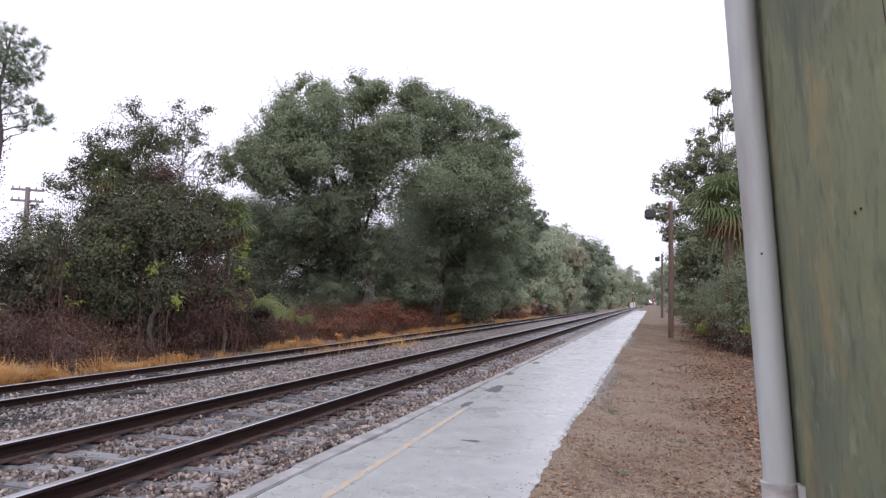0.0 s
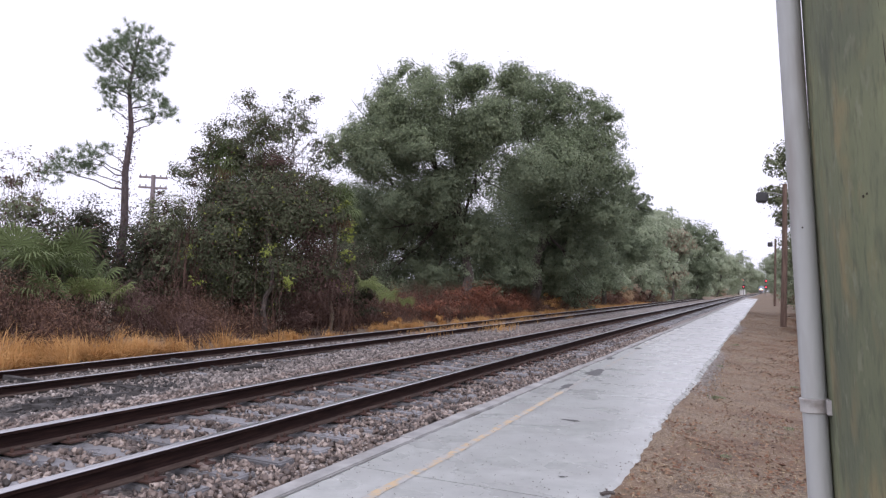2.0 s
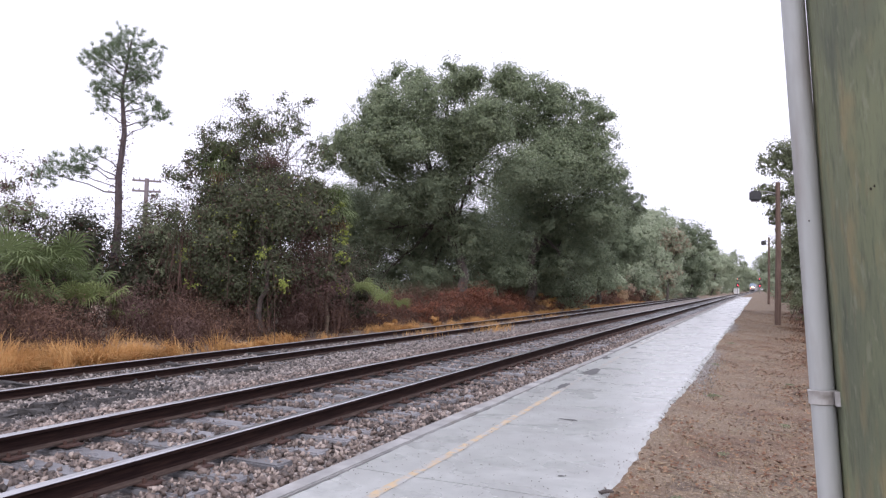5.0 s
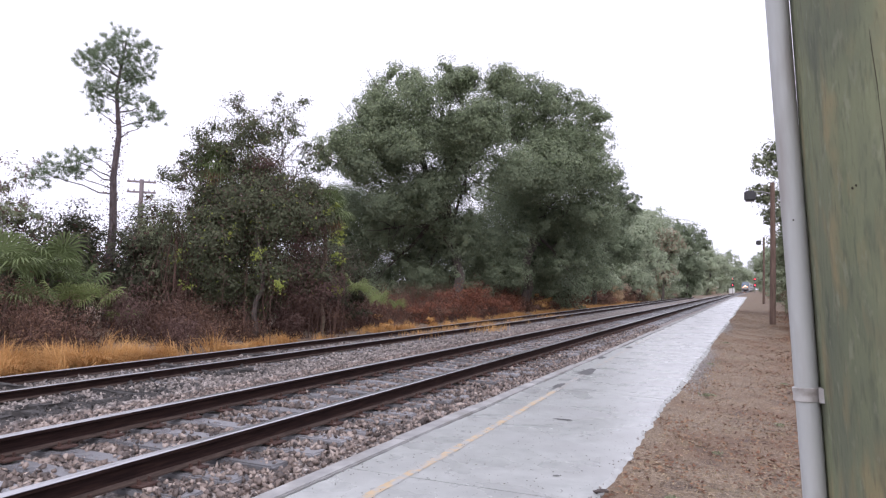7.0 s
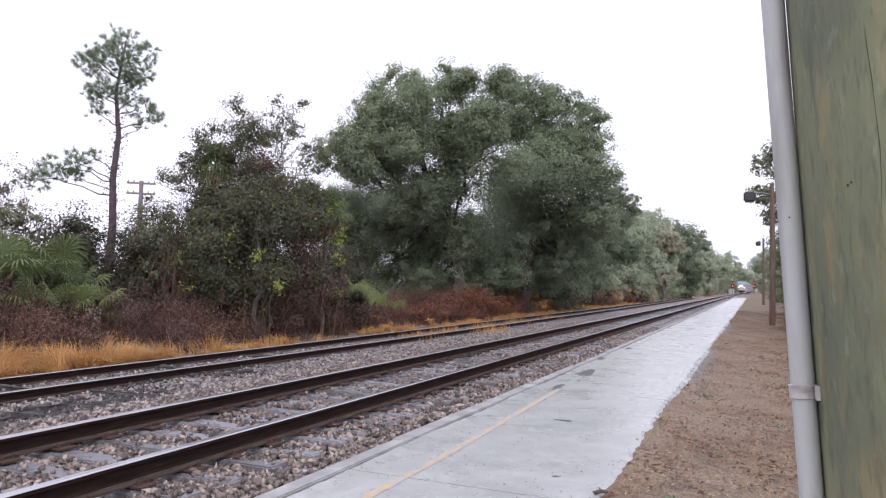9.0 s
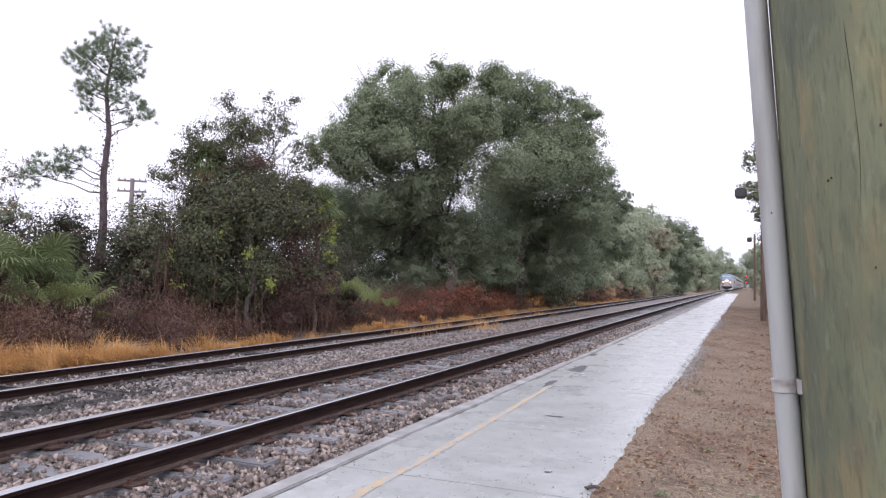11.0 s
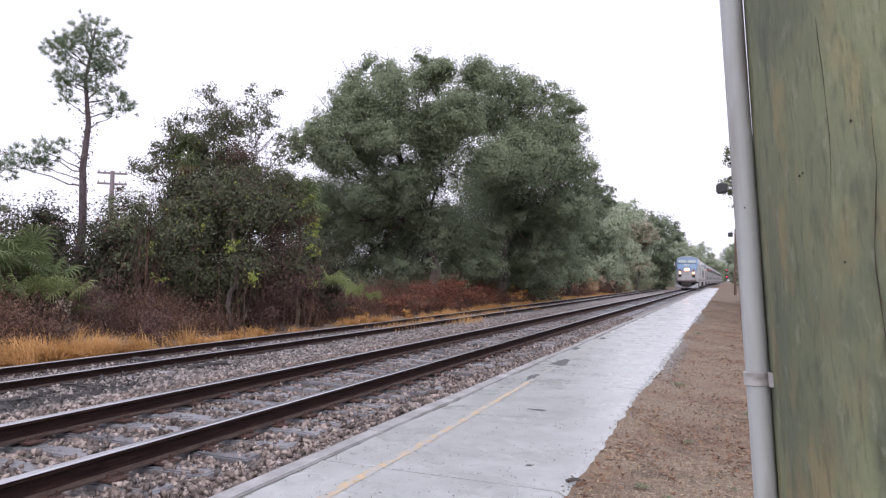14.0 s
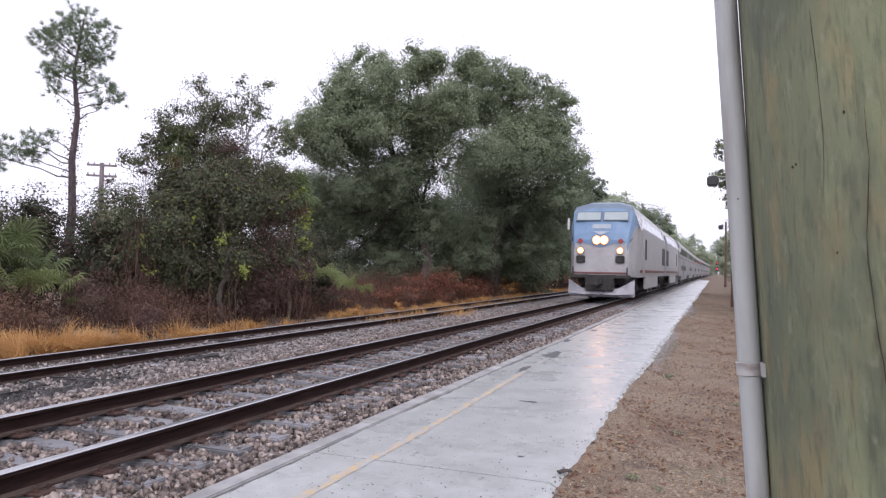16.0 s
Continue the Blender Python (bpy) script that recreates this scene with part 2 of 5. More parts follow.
L_brush = leaf_mat("dead_brush_leaves", [(0.062, 0.036, 0.031), (0.12, 0.07, 0.055), (0.175, 0.106, 0.074), (0.26, 0.16, 0.09)], 0.25)
L_red = leaf_mat("reddish_brush", [(0.07, 0.03, 0.027), (0.15, 0.062, 0.045), (0.235, 0.1, 0.06), (0.31, 0.16, 0.08)], 0.28)
L_thicket = leaf_mat("thicket_leaves", [(0.038, 0.03, 0.025), (0.05, 0.054, 0.035), (0.075, 0.085, 0.052), (0.105, 0.08, 0.058)], 0.3)
L_lime = leaf_mat("yellow_green_leaves", [(0.17, 0.21, 0.05), (0.27, 0.32, 0.08), (0.38, 0.4, 0.13)], 0.4)
L_pine = leaf_mat("pine_needles", [(0.15, 0.2, 0.13), (0.22, 0.28, 0.18), (0.3, 0.35, 0.24)], 0.55)
L_palm = leaf_mat("palm_fronds", [(0.055, 0.08, 0.038), (0.095, 0.13, 0.06), (0.155, 0.195, 0.085), (0.3, 0.32, 0.14)], 0.3, 0.4, spread=0.85)
L_deadfrond = leaf_mat("dead_fronds", [(0.1, 0.065, 0.035), (0.18, 0.12, 0.065)], 0.2)
L_palmlit = leaf_mat("yellow_green_fronds", [(0.11, 0.15, 0.06), (0.19, 0.24, 0.095), (0.34, 0.36, 0.16)], 0.4, 0.4, spread=0.85)
# far foliage: distance haze is mixed into these pale, low-contrast leaf colours
L_far = leaf_mat("haze_paled_leaves", [(0.29, 0.34, 0.235), (0.35, 0.405, 0.285), (0.415, 0.465, 0.34), (0.47, 0.48, 0.38)], 0.5, spread=0.25)
L_farred = leaf_mat("haze_paled_russet_leaves", [(0.32, 0.25, 0.19), (0.39, 0.3, 0.23), (0.44, 0.36, 0.28)], 0.5, spread=0.25)
M_tan = leaf_mat("tan_dry_grass", [(0.27, 0.18, 0.11), (0.38, 0.27, 0.17), (0.48, 0.36, 0.24)], 0.35, 0.7)
# far pole wood, lightened to purple-grey to paint in the haze
M_polefar = mat("haze_grey_pole", [(0.17, 0.14, 0.15), (0.23, 0.2, 0.21)], scale=5, stretch=(4, 4, 0.3), rough=0.9)
# pale colour imitating the sky reflected in the sloping roof shoulder
M_roofpanel = mat("sky_sheen_panel", [(0.27, 0.3, 0.33), (0.36, 0.39, 0.42)], scale=1.5, rough=0.15, spec=0.7)
M_board = mat("pale_board", [(0.27, 0.31, 0.35), (0.34, 0.38, 0.41)], scale=4, rough=0.4)
M_silver = mat("silver_train_paint", [(0.31, 0.305, 0.31), (0.37, 0.365, 0.37), (0.42, 0.415, 0.42)], scale=1.2, rough=0.4, metal=0.05, second=((0.28, 0.255, 0.24), 2.5, 0.54, 0.8))
M_blue = mat("blue_train_paint", [(0.12, 0.2, 0.31), (0.16, 0.25, 0.37)], scale=2, rough=0.4)
M_coach = mat("stainless_coach_side", [(0.19, 0.185, 0.19), (0.24, 0.235, 0.24), (0.29, 0.285, 0.29)], scale=1.5, rough=0.4, metal=0.2, second=((0.2, 0.19, 0.18), 2.5, 0.5, 0.75))
M_coachstripe = mat("dull_coach_stripe", [(0.2, 0.11, 0.11), (0.24, 0.14, 0.14)], scale=3, rough=0.5)
M_trim = mat("dark_blue_trim", [(0.02, 0.05, 0.1), (0.03, 0.07, 0.13)], scale=4, rough=0.4)
M_bluegrey = mat("grey_blue_roof_paint", [(0.1, 0.14, 0.19), (0.13, 0.175, 0.23)], scale=2, rough=0.4)
M_redstripe = mat("red_stripe_paint", [(0.13, 0.05, 0.046), (0.18, 0.065, 0.058)], scale=3, rough=0.5)
M_under = mat("sooty_underframe", [(0.012, 0.011, 0.011), (0.03, 0.027, 0.025), (0.05, 0.043, 0.038)], scale=5, rough=0.8)
M_pilot = mat("grey_pilot_paint", [(0.24, 0.24, 0.26), (0.34, 0.34, 0.36)], scale=4, rough=0.5)
M_glass = mat("dark_window_glass", [(0.012, 0.014, 0.017), (0.02, 0.023, 0.027)], scale=2, rough=0.06, spec=0.6)
# windshield: base colour carries the reflection of the bright sky
M_shield = mat("sky_paled_windshield", [(0.26, 0.31, 0.31), (0.34, 0.39, 0.39)], scale=2, rough=0.12, spec=0.7)
M_black = mat("black_metal", [(0.02, 0.02, 0.022), (0.04, 0.04, 0.043)], scale=8, rough=0.55)
M_white = mat("white_enamel", [(0.62, 0.62, 0.62), (0.74, 0.74, 0.74)], scale=6, rough=0.45)
E_head = glow("headlight_glow", (1.0, 0.56, 0.26), 26.0)
# orange emission for discs added round the lamps to imitate their halo
E_halo = glow("lamp_halo_glow", (1.0, 0.36, 0.12), 1.8)
E_ditch = glow("ditch_light_glow", (1.0, 0.5, 0.2), 11.0)
E_red = glow("red_signal_glow", (1.0, 0.05, 0.08), 5.0)
M_marker = mat("red_marker_lens", [(0.25, 0.03, 0.03), (0.32, 0.05, 0.05)], scale=6, rough=0.2)


# ---- mesh helpers ----
def mesh_object(name, verts, faces, material, parent=None, label="", smooth=False):
    me = bpy.data.meshes.new(name)
    me.from_pydata([tuple(v) for v in verts], [], [tuple(f) for f in faces])
    for m in material if isinstance(material, (list, tuple)) else [material]:
        me.materials.append(m)
    if smooth:
        me.polygons.foreach_set("use_smooth", [True] * len(me.polygons))
    ob = new(name, me)
    if parent:
        ob.parent = parent
    return tagged(ob, label)


def part(name, bm, material, parent, label=""):
    me = bpy.data.meshes.new(name)
    bm.normal_update()
    bm.to_mesh(me)
    bm.free()
    for m in material if isinstance(material, (list, tuple)) else [material]:
        me.materials.append(m)
    ob = new(name, me)
    if parent:
        ob.parent = parent
    return tagged(ob, label)


def shared(name, like, parent, m):
    """Another object on the mesh of like, at the pose m in its parent's space."""
    ob = new(name, like.data)
    ob.parent = parent
    ob.matrix_local = m
    return ob


def quads_object(name, q, material, parent=None, kind=""):
    """q: (n, k, 3) corners of n loose faces of k corners."""
    n, k = q.shape[:2]
    me = bpy.data.meshes.new(name)
    me.vertices.add(n * k)
    me.vertices.foreach_set("co", np.ascontiguousarray(q, dtype=np.float32).ravel())
    me.loops.add(n * k)
    me.loops.foreach_set("vertex_index", np.arange(n * k, dtype=np.int32))
    me.polygons.add(n)
    me.polygons.foreach_set("loop_start", np.arange(n, dtype=np.int32) * k)
    me.update(calc_edges=True)
    me.materials.append(material)
    ob = new(name, me)
    if parent:
        ob.parent = parent
    return tagged(ob, kind=kind)


def box(bm, x0, x1, y0, y1, z0, z1, bevel=0.0, index=0):
    r = bmesh.ops.create_cube(bm, size=1)
    bmesh.ops.transform(bm, verts=r["verts"], matrix=Matrix.Translation(((x0 + x1) / 2, (y0 + y1) / 2, (z0 + z1) / 2)) @ Matrix.Diagonal((x1 - x0, y1 - y0, z1 - z0, 1)))
    faces = {f for v in r["verts"] for f in v.link_faces}
    for f in faces:
        f.material_index = index
    if bevel:
        bmesh.ops.bevel(bm, geom=list({e for f in faces for e in f.edges}), offset=bevel, segments=2, affect="EDGES")
    return bm


def boxed(*a, **k):
    return box(bmesh.new(), *a, **k)


def tube(points, radii, sides=8, jitter=0.0, rng=None):
    """Verts and faces of a tapered tube through points."""
    pts = [Vector(p) for p in points]
    verts, faces = [], []
    for i, p in enumerate(pts):
        d = (pts[min(i + 1, len(pts) - 1)] - pts[max(i - 1, 0)]).normalized()
        u = d.orthogonal().normalized() if abs(d.z) < 0.9 else (Vector((1, 0, 0)) - d * d.x).normalized()
        w = d.cross(u)
        for k in range(sides):
            a = 2 * math.pi * k / sides
            r = radii[i] * (1 + (rng.uniform(-jitter, jitter) if rng is not None else 0))
            verts.append(p + (u * math.cos(a) + w * math.sin(a)) * r)
    for i in range(len(pts) - 1):
        for k in range(sides):
            a, b = i * sides + k, i * sides + (k + 1) % sides
            faces.append((a, b, b + sides, a + sides))
    faces.append(tuple(range(sides))[::-1])
    faces.append(tuple(range((len(pts) - 1) * sides, len(pts) * sides)))
    return verts, faces


def joined(pieces):
    verts, faces = [], []
    for v, f in pieces:
        k = len(verts)
        verts += list(v)
        faces += [tuple(i + k for i in g) for g in f]
    return verts, faces


def unit(a):
    return a / np.maximum(np.linalg.norm(a, axis=-1, keepdims=True), 1e-9)


def leaf_quads(centres, size, rng, long=1.6, up=0.5, out=None, outward=1.5, pointed=False):
    """Diamond leaves at the centres, turned at random, leaning to the sky and outwards."""
    n = len(centres)
    nrm = unit(rng.normal(size=(n, 3)))
    nrm[:, 2] += up
    if out is not None:
        nrm += out * outward
    nrm = unit(nrm)
    t = unit(np.cross(nrm, rng.normal(size=(n, 3))))
    b = np.cross(nrm, t)
    s = (size * rng.uniform(0.6, 1.35, n))[:, None]
    if pointed:
        return np.stack([centres - t * s * long * 0.5 - b * s * 0.5, centres - t * s * long * 0.4 + b * s * 0.5, centres + t * s * long * 0.5], 1)
    return np.stack([centres - t * s * long * 0.5, centres + b * s * 0.5 - t * s * 0.12, centres + t * s * long * 0.5, centres - b * s * 0.5 - t * s * 0.12], 1)


def lobe_points(lobes, per_area, rng, fill=0.3, clump=0.26, flat=0.8):
    """Leaf places in clumps over ellipsoid lobes (x, y, z, r); also the way outwards."""
    pts, outs = [], []
    for x, y, z, r, *thin in lobes:
        n = int(per_area * r * r * (thin[0] if thin else 1.0))
        k = max(6, int(n / 55))
        d = unit(rng.normal(size=(k, 3)))
        rad = np.where(rng.random(k) < fill, rng.uniform(0.1, 0.8, k), rng.uniform(0.78, 1.08, k))
        c = d * rad[:, None] * r * np.array([1, 1, flat + 0.1])
        which = rng.integers(0, k, n)
        csize = r * clump * rng.uniform(0.5, 1.3, k)
        off = rng.normal(size=(n, 3)) * csize[which][:, None] * np.array([0.62, 0.62, 0.42])
        p = c[which] + off
        pts.append(p + np.array([x, y, z]))
        outs.append(unit(p))
    return np.concatenate(pts), np.concatenate(outs)


def limb(a, b, r0, r1, rng, bend=0.12, steps=5, sides=6):
    a, b = np.array(a, float), np.array(b, float)
    length = np.linalg.norm(b - a)
    pts = [a + (b - a) * i / steps + (rng.normal(size=3) * bend * length * 0.35 * math.sin(math.pi * i / steps)) for i in range(steps + 1)]
    return tube(pts, [r0 + (r1 - r0) * i / steps for i in range(steps + 1)], sides)


def tree(name, label, base, lobes, leaves, per_area, leaf, bark, trunk, seed, category="tree", fill=0.3, clump=0.36, extra=(), group="", long=1.6, forks=1, subs=9, gaps=()):
    """A tree: tapered trunks and limbs to its lobes, and a crown of loose leaves."""
    rng = np.random.default_rng(seed)
    ob = new(name)
    ob.location = base
    tagged(ob, label, category, group)
    base = np.array(base, float)
    pieces = []
    top = np.array([np.mean([l[0] for l in lobes]), np.mean([l[1] for l in lobes]), min(l[2] for l in lobes) * 0.4 + max(l[2] for l in lobes) * 0.6])
    for k in range(forks):
        off = np.array([rng.uniform(-1, 1), rng.uniform(-1, 1), 0]) * (0.0 if forks == 1 else trunk * 4)
        mid = base + (top - base) * 0.4 + rng.normal(size=3) * 0.3 + off * 2
        pieces.append(limb(base + off - np.array([0, 0, 0.2]), mid, trunk, trunk * 0.7, rng, 0.08))
        pieces.append(limb(mid, top + off * 2, trunk * 0.7, trunk * 0.25, rng, 0.1))
        for l in lobes[k::forks]:
            s = mid + (top - mid) * rng.uniform(0, 0.6)
            e = np.array(l[:3])
            pieces.append(limb(s, e, trunk * 0.38, trunk * 0.1, rng))
            for _ in range(7):
                d = unit(rng.normal(size=3))
                pieces.append(limb(s + (e - s) * rng.uniform(0.6, 1), e + d * l[3] * 0.9, trunk * 0.1, 0.012, rng, 0.15, 3, 4))
    v, f = joined(pieces)
    mesh_object("trunk", [Vector(p) - Vector(base) for p in v], f, bark, ob)
    small = []
    for x, y, z, r, *thin in lobes:
        for _ in range(subs):
            d = unit(rng.normal(size=3))
            d[2] = d[2] * 0.85 + 0.1
            rr = r * rng.uniform(0.24, 0.5)
            small.append((x + d[0] * r * 0.8, y + d[1] * r * 0.8, z + d[2] * r * 0.8, rr, *thin))
        if subs:
            small.append((x, y, z, r * 0.6, *thin))
    p, o = lobe_points(small or lobes, per_area, rng, fill, clump)
    for gx, gy, gzz, gr in gaps:
        keep = np.linalg.norm(p - np.array([gx, gy, gzz]), axis=1) > gr * rng.uniform(0.75, 1.15, len(p))
        p, o = p[keep], o[keep]
    quads_object("crown", leaf_quads(p, leaf, rng, long, up=0.9, out=o, outward=2.4, pointed=True) - base, leaves, ob)
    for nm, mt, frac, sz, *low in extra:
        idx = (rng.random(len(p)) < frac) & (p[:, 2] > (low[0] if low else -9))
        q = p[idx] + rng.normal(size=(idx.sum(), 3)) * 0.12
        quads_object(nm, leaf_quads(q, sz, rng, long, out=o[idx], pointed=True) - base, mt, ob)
    return ob

# ---- lie of the land ----
XC = -4.97          # main track's centre line
XS, ZS = -11.5, -0.5  # siding's centre line and rail top
GAUGE = 1.505


def bend(y):
    """How far the main line has swung aside at y."""
    return 0.0085 * max(0.0, y - 150.0) ** 1.0 * min(1.0, max(0.0, y - 150.0) / 60.0)


def ground_z(x, y):
    if x > -1.02:
        z = -0.236 - 0.034 * max(0.0, min(1.0, (x + 0.99) / 0.8)) - 0.015 * max(0, min(1, (x - 1.0))) + 0.02 * math.sin(x * 1.7 + y * 0.4)
    elif x > -3.3:
        z = -0.34
    elif x > -7.2:
        z = -0.42
    elif x > -9.6:
        z = -0.42 - (-7.2 - x) / 2.4 * 0.36
    elif x > -13.2:
        z = -0.78
    else:
        z = -0.7 + 0.12 * min(1.0, (-13.2 - x) / 3) + 0.05 * math.sin(x * 0.9 + y * 0.31)
    return z


def build_ground():
    xs = [-900, -300, -120, -60, -40, -30, -26, -23, -21, -19, -18, -17, -16, -15, -14.3, -13.7, -13.2, -12.4, -11, -9.6, -8.8, -8, -7.2, -6, -4.5, -3.4, -3.2, -0.99, -0.8,
          -0.5, 0, 0.5, 1, 1.5, 2, 2.6, 3.4, 4.5, 6, 9, 14, 25, 60, 200, 900]
    ys = [-300, -60, -20] + [-8 + 1.0 * i for i in range(50)] + [44, 48, 54, 60, 70, 80, 95, 115, 140, 170, 200, 240, 300, 380, 480, 600, 900, 2500]
    verts = [(x, y, ground_z(x, y)) for y in ys for x in xs]
    n = len(xs)
    faces = [(j * n + i, j * n + i + 1, (j + 1) * n + i + 1, (j + 1) * n + i) for j in range(len(ys) - 1) for i in range(n - 1)]
    ob = mesh_object("ground", verts, faces, M_ground, smooth=True)
    return tagged(ob, "brown dry grass and soil beside the railway", "ground", kind="structure")


def stations(y0, y1):
    out, y = [], y0
    while y < y1:
        out.append(y)
        y += 6 if y < 140 else 15 if y < 400 else 40
    return out + [y1]


def build_bed(name, label, prof, y0, y1, follow):
    ys = stations(y0, y1)
    verts = [(x + (bend(y) if follow else 0), y, z) for y in ys for x, z in prof]
    n = len(prof)
    faces = [(j * n + i, j * n + i + 1, (j + 1) * n + i + 1, (j + 1) * n + i) for j in range(len(ys) - 1) for i in range(n - 1)]
    return tagged(mesh_object(name, verts, faces, M_ballast_bed, smooth=True), label, "ballast", kind="structure")


RAIL = [(-0.07, -0.172), (0.07, -0.172), (0.07, -0.158), (0.025, -0.142), (0.009, -0.125), (0.009, -0.05), (0.036, -0.038), (0.036, -0.012), (0.029, -0.002),
        (-0.029, -0.002), (-0.036, -0.012), (-0.036, -0.038), (-0.009, -0.05), (-0.009, -0.125), (-0.025, -0.142), (-0.07, -0.158)]


def build_rail(parent, x, z, y0, y1, follow, label):
    ys = stations(y0, y1)
    n = len(RAIL)
    verts = [(x + a + (bend(y) if follow else 0), y, z + b) for y in ys for a, b in RAIL]
    faces, mats = [], []
    for j in range(len(ys) - 1):
        for i in range(n):
            faces.append((j * n + i, j * n + (i + 1) % n, (j + 1) * n + (i + 1) % n, (j + 1) * n + i))
            mats.append(1 if i in (7, 8, 9) else 2 if i in (1, 2, 14, 15) else 0)
    faces.append(tuple(range(n))[::-1])
    mats.append(0)
    ob = mesh_object("rail", verts, faces, [M_rail_side, M_rail_top, M_rail_foot], parent, label)
    ob.data.polygons.foreach_set("material_index", mats)
    return ob


def tie_mesh(name, length, width, seed):
    rng = np.random.default_rng(seed)
    bm = bmesh.new()
    box(bm, -length / 2, length / 2, -width / 2, width / 2, -0.17, 0, bevel=0.012)
    for v in bm.verts:
        v.co += Vector(rng.normal(size=3)) * 0.004
    return bm


def build_main_track():
    track = tagged(new("main_track"), "main railway track, dark steel rails on weathered wooden ties", "railway track", kind="structure")
    for s in (-1, 1):
        build_rail(track, XC + s * GAUGE / 2, 0.0, -12, 1200, True, "dark steel rail with a polished top")
    rng = np.random.default_rng(5)
    first = None
    y = 3.98 - 0.52 * 12
    k = 0
    plates = []
    while k < 290:
        tilt = rng.normal() * 0.8
        m = pose(XC + rng.normal() * 0.03 + bend(y), y + rng.normal() * 0.025, -0.186 - abs(rng.normal()) * 0.014, rng.normal() * 0.5, rng.normal() * 0.3, tilt)
        if first is None:
            first = part("tie", tie_mesh("tie", 2.65, 0.23, 3), M_tie, track)
            first.matrix_local = m
        else:
            shared("tie", first, track, m)
        plates.append(y)
        y += 0.52
        k += 1
    far = []
    while y < 420:
        far.append(([(XC + bend(y) + a, y + b, -0.185) for a, b in ((-1.32, -0.11), (1.32, -0.11), (1.32, 0.11), (-1.32, 0.11))], [(0, 1, 2, 3)]))
        y += 0.52
    v, f = joined(far)
    tagged(mesh_object("distant_ties", v, f, M_tie, track), kind="stuff")
    # tie plates and spikes
    pm = bmesh.new()
    box(pm, -0.17, 0.17, -0.09, 0.09, -0.012, 0.006, bevel=0.003)
    for sx in (-0.1, 0.1):
        for sy in (-0.05, 0.05):
            box(pm, sx - 0.014, sx + 0.014, sy - 0.012, sy + 0.012, 0.0, 0.045, bevel=0.004)
    plate = part("tie_plate", pm, M_rust, track, "rusty tie plate with spikes")
    plate.matrix_local = pose(XC - GAUGE / 2, plates[0], -0.178)
    for y in plates[:90]:
        for s in (-1, 1):
            if y == plates[0] and s < 0:
                continue
            shared("tie_plate", plate, track, pose(XC + s * GAUGE / 2, y, -0.178))
    return plates


def build_siding():
    track = tagged(new("siding_track"), "disused siding with rusty rails half buried in ballast", "railway track", kind="structure")
    for s in (-1, 1):
        build_rail(track, XS + s * GAUGE / 2, ZS, -12, 150, False, "rusty dark rail")
    first = None
    rng = np.random.default_rng(8)
    for k in range(200):
        y = -4 + 0.6 * k
        m = pose(XS + rng.normal() * 0.06, y + rng.normal() * 0.05, ZS - 0.19 + rng.normal() * 0.012, rng.normal(), rng.normal() * 0.6, rng.normal() * 1.5)
        if first is None:
            first = part("tie", tie_mesh("tie", 2.6, 0.22, 9), M_tie, track)
            first.matrix_local = m
        else:
            shared("tie", first, track, m)


